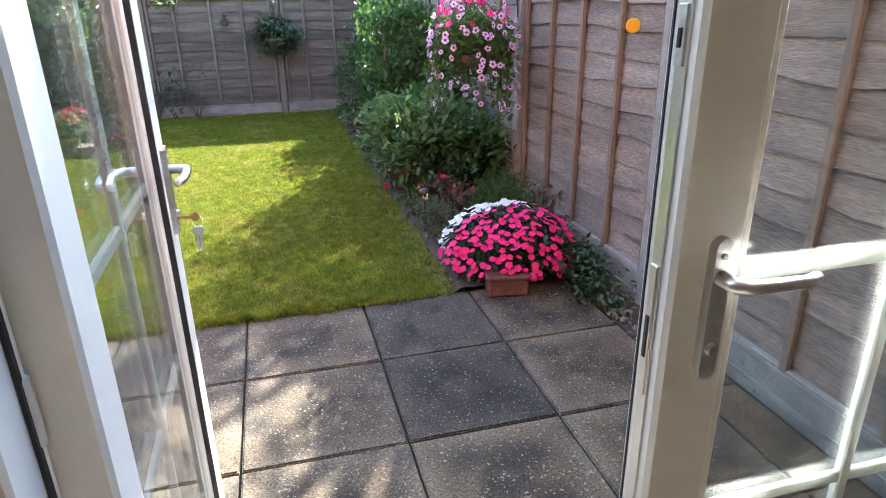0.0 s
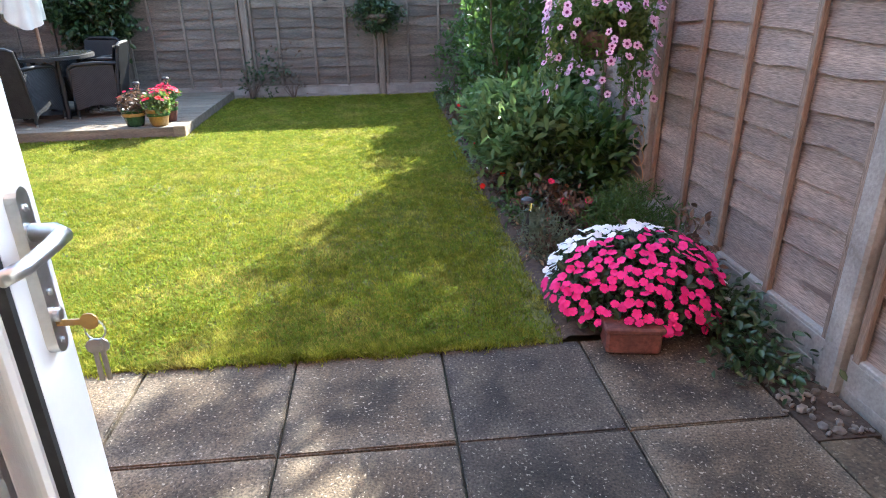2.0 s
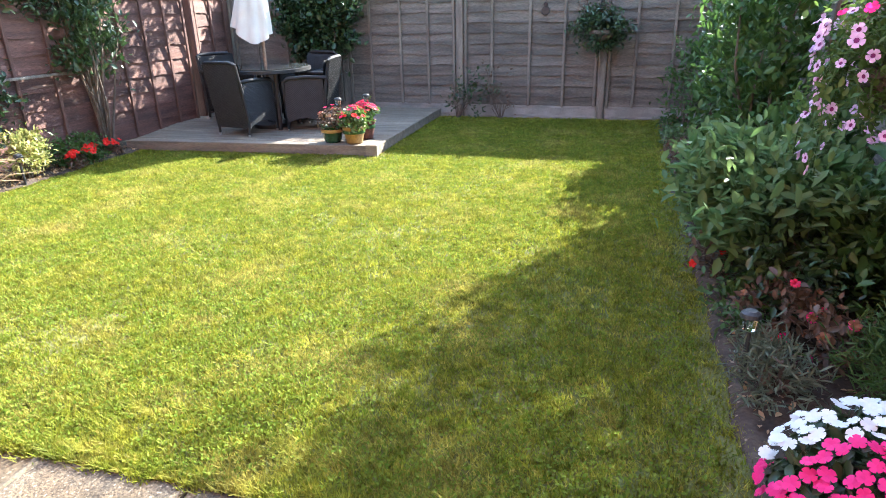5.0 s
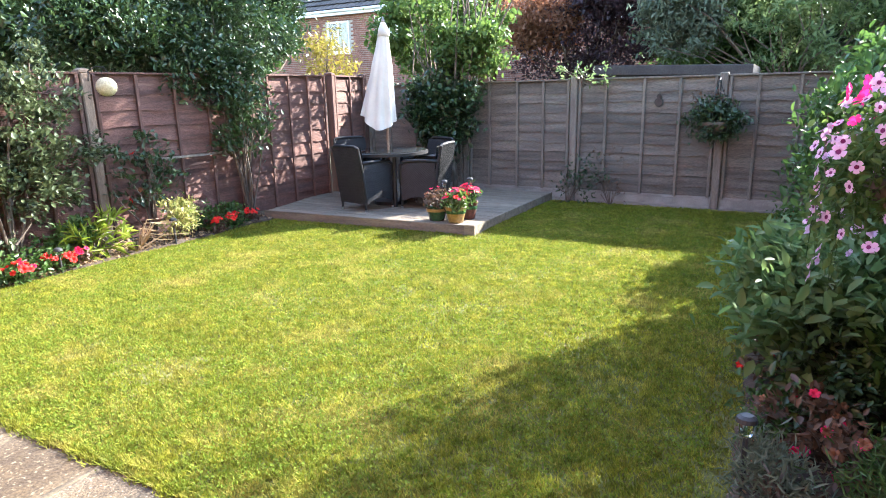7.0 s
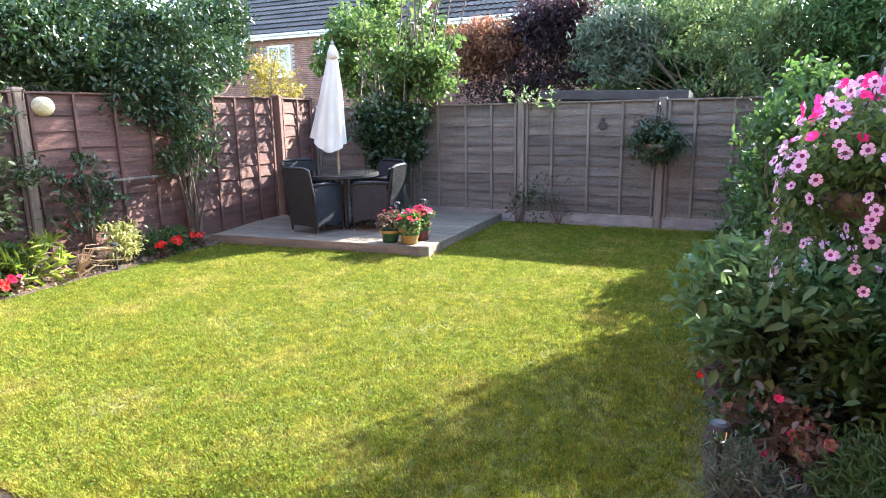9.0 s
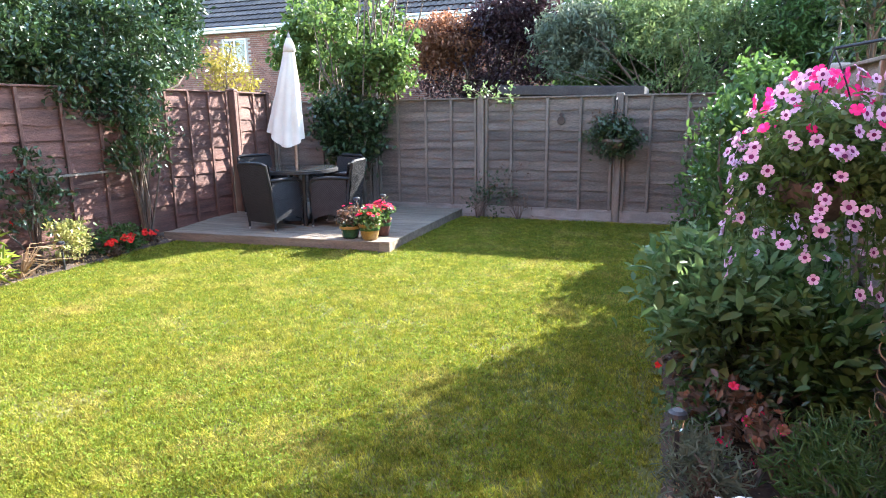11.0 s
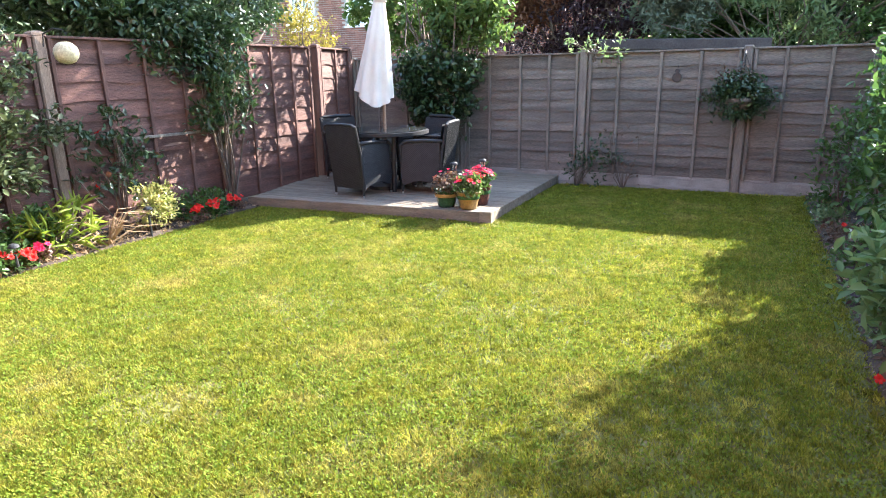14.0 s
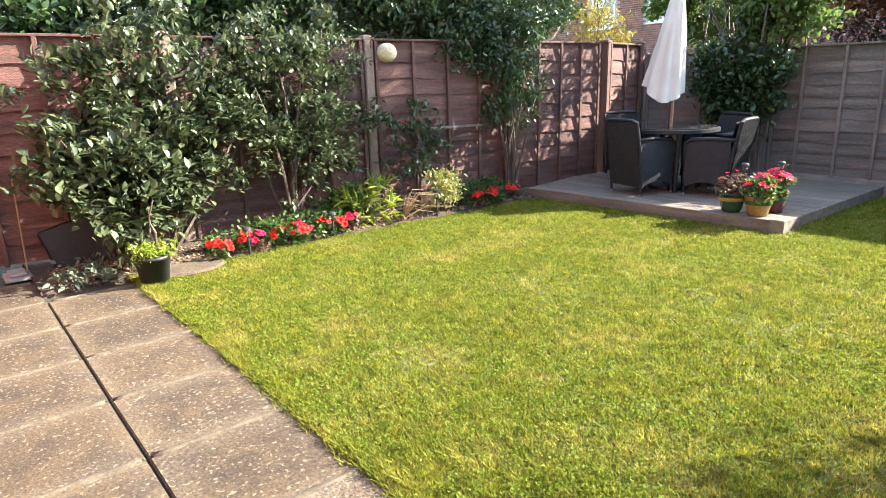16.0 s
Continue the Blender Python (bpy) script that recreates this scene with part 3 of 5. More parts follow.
run_of_fence((WX(-5.2) - 0.03, -5.2), (WX(6.06) - 0.03, 6.06), [0.15, 2.05, 3.95, 5.89, 7.82, 9.7, 11.27], (M_WOOD_L, M_BATTEN_L), 10, (0.02, 0.27, 0.52, 0.76, 0.98),
             ("red-brown stained lapped timber fence panel, sun-dappled", "brown-grey fence post with a flat cap", GB), 1.78, False, 300, True,
             M_BATTEN, 1.81, skip_last=True)
run_of_fence((-5.39, 6.1), (-5.60, 7.25), [0.02, 1.12], (M_WOOD_L, M_BATTEN_L), 10, (0.03, 0.5, 0.97),
             ("narrow red-brown stained lapped fence panel in the corner", "dark red-brown wooden fence post", GB), 1.78, False, 400, True,
             M_BATTEN_L, 1.81)

# ---- the house behind, with its French doors ----
WY = -2.40  # outer face of the wall
DX0, DX1 = -0.735, 1.03


def house_wall():
    root = thing("wall_house", Matrix(), "red brick house wall with a french door opening", "wall", kind="structure")
    for a in ((-6.6, DX0, 0, 5.0), (DX1, 2.2, 0, 5.0), (DX0, DX1, 2.13, 5.0)):
        part("wall_section", new_box(a[0], a[1], WY - 0.30, WY + 0.02, a[2] - 0.06, a[3]), M_BRICK, root)
    return root


house_wall()
tagged(part("floor", new_box(-3.2, 2.2, -6.5, WY - 0.30, -0.06, 0.02), M_CARPET), "beige carpeted floor of the room behind the doors", "floor", kind="structure")
tagged(part("ceiling", new_box(-3.2, 2.2, -6.5, WY - 0.30, 2.40, 2.5), M_PLASTER), "plain white ceiling of the room behind the doors", "ceiling", kind="structure")
for nm, a in (("wall_west", (-3.3, -3.2, -6.5, WY - 0.30)), ("wall_east", (2.2, 2.3, -6.6, WY - 0.30)), ("wall_south", (-3.3, 2.2, -6.6, -6.5))):
    tagged(part(nm, new_box(*a, -0.06, 2.5), M_PLASTER), "plain pale plaster wall of the room", "wall", kind="structure")
tagged(part("house_roof", new_box(-6.8, 2.5, -7.0, WY + 0.25, 5.0, 5.15), M_TILE), "dark tiled roof edge of the house", "roof", kind="structure")

frame_root = thing("door_frame", Matrix(), "white upvc frame round the french doors", "door frame", kind="structure")
for a in ((DX0, DX0 + 0.065, 0.0, 2.13), (DX1 - 0.065, DX1, 0.0, 2.13)):
    part("jamb", new_box(a[0], a[1], WY - 0.10, WY - 0.005, a[2], a[3], bevel=0.006), M_UPVC, frame_root)
    part("seal", new_box(a[0] + 0.018 if a[0] > 0 else a[0] + 0.0655, a[0] + 0.024 if a[0] > 0 else a[0] + 0.0705, WY - 0.028, WY - 0.018, 0.03, 2.06), M_RUBBER, frame_root)
part("head", new_box(DX0 + 0.065, DX1 - 0.065, WY - 0.10, WY - 0.005, 2.065, 2.13, bevel=0.006), M_UPVC, frame_root)
part("sill", new_box(DX0 + 0.065, DX1 - 0.065, WY - 0.12, WY + 0.06, -0.02, 0.028, bevel=0.006), M_UPVC, frame_root)
LW, LH = 0.835, 2.02


def lever(root, x, z, y_face, side, way):
    """Plate, lever and screws of a door handle on the face at y_face; side: -1 or 1, outward along y; way: the lever's way along x."""
    bm = bmesh.new()
    ring = []
    hw, zz0, zz1 = 0.016, z - 0.155, z + 0.055
    for k in range(9):
        a = math.pi * k / 8
        ring.append((x + hw * math.cos(a), zz1 - hw + hw * math.sin(a)))
    for k in range(9):
        a = math.pi + math.pi * k / 8
        ring.append((x + hw * math.cos(a), zz0 + hw + hw * math.sin(a)))
    lo = [bm.verts.new((p[0], y_face, p[1])) for p in ring]
    hi = [bm.verts.new((x + (p[0] - x) * 0.82, y_face + side * 0.012, p[1])) for p in ring]
    for k in range(len(ring)):
        bm.faces.new((lo[k], lo[(k + 1) % len(ring)], hi[(k + 1) % len(ring)], hi[k]))
    bm.faces.new(hi)
    bmesh.ops.recalc_face_normals(bm, faces=bm.faces)
    h = part("handle", bm, M_METAL, root, "satin metal lever handle on a long plate")
    bm = bmesh.new()
    y1 = y_face + side * 0.05
    tube(bm, [(x, y_face + side * 0.01, z), (x, y1 - side * 0.012, z), (x + way * 0.012, y1, z), (x + way * 0.05, y1 + side * 0.004, z + 0.001),
              (x + way * 0.10, y1, z - 0.002), (x + way * 0.125, y1 - side * 0.01, z - 0.003)], [0.011, 0.0105, 0.0105, 0.0095, 0.009, 0.0085], 10)
    part("lever", bm, M_METAL, h, smooth=True)
    bm = bmesh.new()
    for dz in (0.03, -0.075, -0.14):
        lathe(bm, [(0.0045, 0), (0.0045, 0.002), (0.002, 0.003)], 8, Matrix.Translation((x, y_face + side * 0.0122, z + dz)) @ Matrix.Rotation(-side * math.pi / 2, 4, "X"))
    part("screw", bm, M_METAL, h)
    bm = bmesh.new()
    lathe(bm, [(0.009, 0), (0.009, 0.006), (0.007, 0.007)], 12, Matrix.Translation((x, y_face + side * 0.012, z - 0.105)) @ Matrix.Rotation(-side * math.pi / 2, 4, "X"))
    part("lock_cylinder", bm, M_METAL, h)
    return h


def door_leaf(name, label, mirror):
    """A glazed leaf in the x-z plane, 0 to LW; the lock edge at x=LW (mirror=False) or x=0 (mirror=True). Room face at -y."""
    st, T = 0.105, 0.035
    root = thing(name, Matrix(), label, "door", "french doors", "structure")
    part("stile", new_box(0, st, -T, T, 0.035, LH, bevel=0.007), M_UPVC, root)
    part("stile", new_box(LW - st, LW, -T, T, 0.035, LH, bevel=0.007), M_UPVC, root)
    part("rail", new_box(st, LW - st, -T, T, 0.035, 0.20, bevel=0.007), M_UPVC, root)
    part("rail", new_box(st, LW - st, -T, T, LH - st, LH, bevel=0.007), M_UPVC, root)
    for a in ((st, st + 0.018, 0.20, LH - st), (LW - st - 0.018, LW - st, 0.20, LH - st), (st + 0.018, LW - st - 0.018, 0.20, 0.218), (st + 0.018, LW - st - 0.018, LH - st - 0.018, LH - st)):
        part("glazing_bead", new_box(a[0], a[1], -0.024, 0.024, a[2], a[3], bevel=0.005), M_UPVC, root)
    for s in (-1, 1):
        g = part("pane", new_box(st + 0.008, LW - st - 0.008, s * 0.012 - 0.002, s * 0.012 + 0.002, 0.205, LH - st - 0.006), M_GLASS, root, "clear double glazing")
        g.visible_shadow = False
    for z in (0.33 + 0.02, 0.75, 1.17, 1.59):
        part("glazing_bar", new_box(st + 0.018, LW - st - 0.018, -0.006, 0.006, z - 0.0125, z + 0.0125, bevel=0.003), M_UPVC, root)
    part("glazing_bar", new_box(LW / 2 - 0.0115, LW / 2 + 0.0115, -0.008, 0.008, 0.22, LH - st - 0.018, bevel=0.003), M_UPVC, root)
    hx = 0.066 if mirror else LW - 0.052
    way = 1 if mirror else -1
    lever(root, hx, 1.19, -T, -1, way)
    lever(root, hx, 1.19, T, 1, way)
    ex = (-0.004, -0.0005) if mirror else (LW + 0.0005, LW + 0.004)
    ls = part("lock_strip", new_box(ex[0], ex[1], -0.014, 0.006, 0.75, 1.62), M_METAL, root, "steel lock strip on the door edge")
    for z, h in ((1.10, 0.20), (1.49, 0.07)):
        d = 0.003
        part("keep", new_box(ex[0] - (d if mirror else 0), ex[1] + (0 if mirror else d), -0.011, 0.005, z - h / 2, z + h / 2, bevel=0.001), M_METAL, ls)
        part("latch", new_box(ex[0] - (d + 0.002 if mirror else 0), ex[1] + (0 if mirror else d + 0.002), -0.006, 0.001, z - h / 5, z + h / 8, bevel=0.0008), M_DKMETAL, ls)
    for gx in (() if mirror else (LW - st - 0.007,)):
        part("gasket", new_box(gx, gx + 0.009, -T - 0.0015, T + 0.0015, 0.19, LH - st + 0.01), M_RUBBER, root)
    part("seal", new_box(0.002, LW - 0.002, T - 0.012, T - 0.006, 0.028, 0.036), M_RUBBER, root)
    sx = (-0.002, 0.001) if mirror else (LW - 0.001, LW + 0.005)
    part("seal", new_box(sx[0], sx[1], *((0.020, 0.024) if mirror else (0.016, 0.026)), 0.04, LH - 0.005), M_RUBBER, root)
    return root


right_leaf = door_leaf("door_1", "closed white upvc french door leaf with glazing bars", True)
right_leaf.matrix_basis = pose(0.115, WY - 0.05, 0)
left_leaf = door_leaf("door_2", "white upvc french door leaf standing open, keys in it", False)
left_leaf.matrix_basis = pose(-0.638, WY - 0.005, 0, 0, 0, 90.8)
for i in range(3):
    z = 0.3 + 0.75 * i
    part("hinge", lathe(bmesh.new(), [(0.009, z), (0.009, z + 0.09)], 10, Matrix.Translation((-0.008, 0.030, 0))), M_UPVC, left_leaf)
keys = thing("key_bunch", pose(-0.572, -1.625, 1.075), "brass key in the lock with a hanging bunch", "keys")
bm = bmesh.new()
box(bm, -0.03, 0.0, -0.001, 0.001, -0.004, 0.004)
lathe(bm, [(0.011, -0.0012), (0.011, 0.0012)], 12, pose(0.008, 0, 0, 90))
part("key", bm, M_OCHREGLAZE, keys)
bm = bmesh.new()
ringp = [(0.012 + 0.012 * math.cos(a), 0.0, -0.012 + 0.014 * math.sin(a)) for a in np.linspace(0, 2 * math.pi, 14)]
tube(bm, ringp, 0.0012, 5)
part("key_ring", bm, M_METAL, keys)
for k, dx in enumerate((0.006, 0.014)):
    part("hanging_key", box(lathe(bmesh.new(), [(0.010, -0.001), (0.010, 0.001)], 10, pose(dx, 0.002 * k, -0.035, 90)), dx - 0.003, dx + 0.003, -0.001 + 0.002 * k, 0.001 + 0.002 * k, -0.085, -0.042), M_METAL, keys)

# ---- deck ----
DZ, DY0, DY1, DXR = 0.11, 4.62, 7.14, -2.32


def skewed(bm):
    """The deck's front runs a little askew to the fence behind it."""
    for v in bm.verts:
        v.co.y += 0.052 * (v.co.x - DXR) * (1 - (v.co.y - DY0) / (DY1 - DY0))
    return bm



deck = thing("deck", Matrix(), "low weathered grey-brown timber deck", "deck")
n_b = 18
bw = (DY1 - DY0) / n_b
for i in range(n_b):
    y = DY0 + i * bw
    xl = -5.22 - 0.19 * (y - DY0)
    bm = new_box(xl, DXR - 0.02, y + 0.004, y + bw - 0.004, DZ - 0.028, DZ + random.uniform(-0.002, 0.002), bevel=0.003)
    part("board", skewed(bm), M_DECK, deck)
part("fascia", skewed(new_box(-5.25, DXR, DY0 - 0.026, DY0 - 0.002, -0.03, DZ + 0.004, bevel=0.004)), M_DECK, deck)
part("fascia", skewed(new_box(DXR - 0.017, DXR + 0.007, DY0 - 0.001, DY1, -0.03, DZ + 0.004, bevel=0.004)), M_DECK, deck)
part("base_frame", skewed(new_box(-5.25, DXR - 0.05, DY0 + 0.02, DY1, -0.05, DZ - 0.034)), M_BARK, deck)
part("corner_block", skewed(new_box(DXR - 0.11, DXR + 0.012, DY0 - 0.03, DY0 + 0.06, -0.03, DZ + 0.012, bevel=0.006)), M_DECK, deck, "pale weathered corner block")

# ---- garden furniture ----
def weave_panel(bm, p, u, v, nu, nv, amp=0.003):
    """A woven sheet: p + s*u + t*v, a fine grid pushed in and out like a basket weave."""
    p, u, v = Vector(p), Vector(u), Vector(v)
    nrm = u.cross(v).normalized()
    g = [[bm.verts.new(p + u * (i / nu) + v * (j / nv) + nrm * amp * (1 if (i + j) % 2 else -1)) for i in range(nu + 1)] for j in range(nv + 1)]
    for j in range(nv):
        for i in range(nu):
            bm.faces.new((g[j][i], g[j][i + 1], g[j + 1][i + 1], g[j + 1][i]))
    return bm


def rattan_chair():
    """Faces +y, back at -y; seat 0.56 wide."""
    root = thing("rattan_armchair", Matrix(), "dark grey woven rattan armchair at the round table", "chair", "chairs round the table")
    w, d = 0.25, 0.25
    b = bmesh.new()
    lean = 0.11
    weave_panel(b, (w, -d, 0.10), (-2 * w, 0, 0), (0, -lean, 0.75), 44, 56, 0.0015)
    weave_panel(b, (-w, -d + 0.045, 0.40), (2 * w, 0, 0), (0, -lean * 0.75, 0.44), 44, 36, 0.0015)
    tube(b, [(-w, -d + 0.02, 0.10), (-w, -d + 0.02 - lean * 0.4, 0.5), (-w, -d + 0.015 - lean, 0.842), (-w + 0.05, -d + 0.01 - lean, 0.858), (0, -d + 0.01 - lean, 0.862),
             (w - 0.05, -d + 0.01 - lean, 0.858), (w, -d + 0.015 - lean, 0.842), (w, -d + 0.02 - lean * 0.4, 0.5), (w, -d + 0.02, 0.10)], 0.021, 8)
    part("backrest", b, M_RATTAN, root)
    b = bmesh.new()
    box(b, -w, w, -d + 0.02, d, 0.36, 0.42, bevel=0.02)
    part("seat", b, M_RATTAN, root)
    for s in (-1, 1):
        b = bmesh.new()
        nu, nv = 40, 40
        g = []
        for j in range(nv + 1):
            row = []
            for i in range(nu + 1):
                f = i / nu
                y = -d - 0.0 + f * 2 * d
                low = 0.09 + 0.07 * math.sin(math.pi * f)
                top = 0.64 - 0.02 * f - 0.05 * max(0, f - 0.8) * 5
                z = low + (top - low) * j / nv
                row.append(b.verts.new((s * (w + 0.0015 * (1 if (i + j) % 2 else -1)), y, z)))
            g.append(row)
        for j in range(nv):
            for i in range(nu):
                b.faces.new((g[j][i], g[j][i + 1], g[j + 1][i + 1], g[j + 1][i]))
        part("side_panel", b, M_RATTAN, root)
        b = bmesh.new()
        tube(b, [(s * w, -d - 0.05, 0.645), (s * w, -0.05, 0.65), (s * w, d - 0.06, 0.635), (s * w, d, 0.59), (s * w, d + 0.005, 0.45), (s * w, d, 0.10)], 0.022, 8)
        part("armrest", b, M_RATTAN, root, smooth=True)
    b = bmesh.new()
    weave_panel(b, (-w, d, 0.12), (2 * w, 0, 0), (0, 0, 0.25), 24, 10)
    part("front_panel", b, M_RATTAN, root)
    for sx in (-1, 1):
        for sy in (-1, 1):
            leg = part("leg", lathe(bmesh.new(), [(0.014, 0.025), (0.019, 0.17)], 10, Matrix.Translation((sx * (w - 0.01), sy * (d - 0.01), 0))), M_RATTAN, root)
            part("foot", lathe(bmesh.new(), [(0.013, 0.0), (0.014, 0.025)], 10, Matrix.Translation((sx * (w - 0.01), sy * (d - 0.01), 0))), M_METAL, leg, "bright metal foot")
    return root


TC = Vector((-4.03, 5.55, DZ))
first = rattan_chair()
spots = [((-4.09, 5.11), -13), ((-3.46, 5.51), 98), ((-4.84, 5.98), -120), ((-3.78, 6.07), 160)]
first.matrix_basis = pose(*spots[0][0], DZ, 0, 0, spots[0][1]) @ Matrix.Scale(0.94, 4)
for (x, y), a in spots[1:]:
    copy_thing(first, pose(x, y, DZ, 0, 0, a))

table = thing("round_garden_table", Matrix.Translation(TC), "round dark rattan garden table with a glass top", "table")
part("tabletop", lathe(bmesh.new(), [(0.50, 0.652), (0.525, 0.657), (0.525, 0.692), (0.50, 0.697), (0.02, 0.697)], 48), M_RATTAN, table)
part("glass_top", lathe(bmesh.new(), [(0.46, 0.7005), (0.50, 0.7005), (0.502, 0.705), (0.02, 0.705)], 48), mat("dark_glass", (0.03, 0.035, 0.037), (0.04, 0.045, 0.045), 3, 0.06, 0, 40, spec=0.7, fine_mix=0.02), table, "dark glossy glass top")
for k in range(4):
    a = math.pi / 4 + k * math.pi / 2
    part("leg", tube(bmesh.new(), [(0.34 * math.cos(a), 0.34 * math.sin(a), 0.0), (0.36 * math.cos(a), 0.36 * math.sin(a), 0.4), (0.38 * math.cos(a), 0.38 * math.sin(a), 0.655)], 0.026, 8), M_RATTAN, table)

umb = thing("parasol", Matrix.Translation(TC) @ pose(0, 0, 0, 0, 0, 35), "closed cream canvas parasol through the table", "parasol")
part("pole", lathe(bmesh.new(), [(0.019, 0.0), (0.019, 2.31)], 14), mat("pole_wood", (0.30, 0.20, 0.12), (0.22, 0.14, 0.09), 6, 0.6, 0.1, 40), umb)
part("base_weight", lathe(bmesh.new(), [(0.22, 0.0), (0.22, 0.04), (0.06, 0.06), (0.03, 0.12)], 24), M_DKMETAL, umb)
bm = bmesh.new()
seg, rows_n = 48, 26
rings = []
for j in range(rows_n + 1):
    f = j / rows_n
    ring = []
    for i in range(seg):
        a = 2 * math.pi * i / seg
        r0 = 0.035 + 0.20 * f ** 0.9
        fold = 0.76 + 0.24 * abs(math.cos(4 * a + 0.5 * math.sin(3 * f)))
        r = r0 * (1 - (1 - fold) * min(1, 0.2 + f)) + 0.006 * noise.noise((math.cos(a) * 2, math.sin(a) * 2, f * 6))
        hem = 0.97 + (0.10 if math.cos(a) > 0 else 0.19) * math.cos(a) ** 2
        ring.append(bm.verts.new((r * math.cos(a) - 0.11 * f ** 1.4, r * math.sin(a), 2.28 + (hem - 2.28) * f)))
    rings.append(ring)
for a, b in zip(rings, rings[1:]):
    for i in range(seg):
        bm.faces.new((a[i], a[(i + 1) % seg], b[(i + 1) % seg], b[i]))
bm.faces.new(rings[0])
part("canopy", bm, M_CANVAS, umb, "folded cream canvas", smooth=True)
bm = bmesh.new()
lathe(bm, [(0.080, 2.13), (0.064, 2.21), (0.030, 2.295)], 16)
part("vent_cap", bm, M_CANVAS, umb, smooth=True)
part("finial", lathe(bmesh.new(), [(0.015, 2.29), (0.022, 2.32), (0.008, 2.35), (0.001, 2.37)], 12), M_CONC, umb, smooth=True)


# ---- pots and small things ----
def head_on(root, me, p, n, s=1.0, nm="flower"):
    return shared(nm, me, root, facing(p, n, random.uniform(0, 6.28), s))


F_IMP = flower_mesh("impatiens_pink", 5, 0.0225, P_PINK, None, 0.12, 1.05)
F_IMPW = flower_mesh("impatiens_white", 5, 0.023, P_WHITE, None, 0.12, 1.05)
F_PET = flower_mesh("petunia_lilac", 5, 0.025, P_LILAC, P_PURPLE, 0.4, 1.0)
F_PETP = flower_mesh("petunia_pink", 5, 0.025, P_PINK, None, 0.3, 1.0)
F_RED = flower_mesh("begonia_red", 6, 0.030, P_RED, None, 0.5, 1.0)
F_CER = flower_mesh("begonia_cerise", 6, 0.026, P_CERISE, None, 0.5, 1.0)
F_SAL = flower_mesh("bloom_rust", 5, 0.024, G_RUST, None, 0.6, 1.0)
F_WHS = flower_mesh("bloom_white", 5, 0.018, P_WHITE, None, 0.3, 1.0)


def glazed_pot(r, h, material, x, y, label, leafmat, n, fl=(), nf=0, leaf=0.05):
    root = thing("flower_pot", pose(x, y, DZ), label, "flower pot", "pots on the deck corner")
    part("pot", lathe(bmesh.new(), [(r * 0.66, 0.0), (r * 0.75, h * 0.15), (r * 0.95, h * 0.7), (r * 0.98, h * 0.88), (r * 1.06, h * 0.9), (r * 1.06, h), (r * 0.92, h), (r * 0.88, h * 0.86)], 28), material, root, smooth=True)
    part("rim_band", lathe(bmesh.new(), [(r * 0.985, h * 0.6), (r * 1.0, h * 0.66), (r * 1.0, h * 0.74), (r * 0.985, h * 0.78)], 28, close=False), M_OCHREGLAZE if material is M_GREENGLAZE else M_GREENGLAZE, root, smooth=True)
    part("soil", lathe(bmesh.new(), [(r * 0.9, h * 0.86), (r * 0.5, h * 0.9), (0.01, h * 0.91)], 20), M_SOIL, root)
    pts, c = clumps((0, 0, h + 0.06), (r * 1.25, r * 1.25, 0.10), 26, n / 26, 0.03, 0.3, int(r * 1000) + nf)
    foliage("foliage", pts, leafmat, root, leaf)
    g = random.Random(n)
    for k in range(nf):
        a, q = g.uniform(0, 6.28), g.uniform(0, 1) ** 0.5
        p = Vector((q * r * 1.35 * math.cos(a), q * r * 1.35 * math.sin(a), h + 0.07 + 0.11 * (1 - q * q) + g.uniform(-0.01, 0.03)))
        head_on(root, fl[k % len(fl)], p, (p.x * 2.4, p.y * 2.4, 0.6), g.uniform(0.8, 1.2))
    return root


glazed_pot(0.122, 0.185, M_GREENGLAZE, -2.86, 4.75, "green glazed pot of bronze-leaved begonias", G_BRONZE, 420, (F_CER, F_SAL), 12)
glazed_pot(0.118, 0.185, M_OCHREGLAZE, -2.60, 4.72, "ochre and green glazed pot of mixed flowers", G_LIGHT, 560, (F_CER, F_RED, F_CER), 16)
glazed_pot(0.105, 0.20, M_TERRA, -2.57, 4.98, "dark terracotta pot of cerise flowers behind another", G_MID, 320, (F_CER,), 46)


def solar_light(x, y, z, h, tilt=0):
    root = thing("solar_light", pose(x, y, z, tilt, tilt / 2), "small black solar stake light with a round cap", "garden light", "solar lights")
    part("stake", lathe(bmesh.new(), [(0.006, -0.08), (0.011, 0.0), (0.011, h - 0.08)], 8), M_BLACKPL, root)
    part("lens", lathe(bmesh.new(), [(0.022, h - 0.08), (0.028, h - 0.03)], 14), M_GLASS, root)
    part("cap", lathe(bmesh.new(), [(0.025, h - 0.03), (0.04, h - 0.026), (0.036, h - 0.01), (0.022, h)], 16), M_DKMETAL if z > 0.05 else M_BLACKPL, root)
    return root


for a in ((-2.82, 4.86, DZ + 0.16, 0.29), (-2.54, 4.96, DZ + 0.18, 0.30), (-5.0, 0.88, 0.0, 0.26), (-5.08, 1.72, 0.0, 0.25), (-5.08, 2.95, 0.0, 0.30), (0.60, 0.98, 0.0, 0.34)):
    solar_light(*a, tilt=random.uniform(-3, 3))

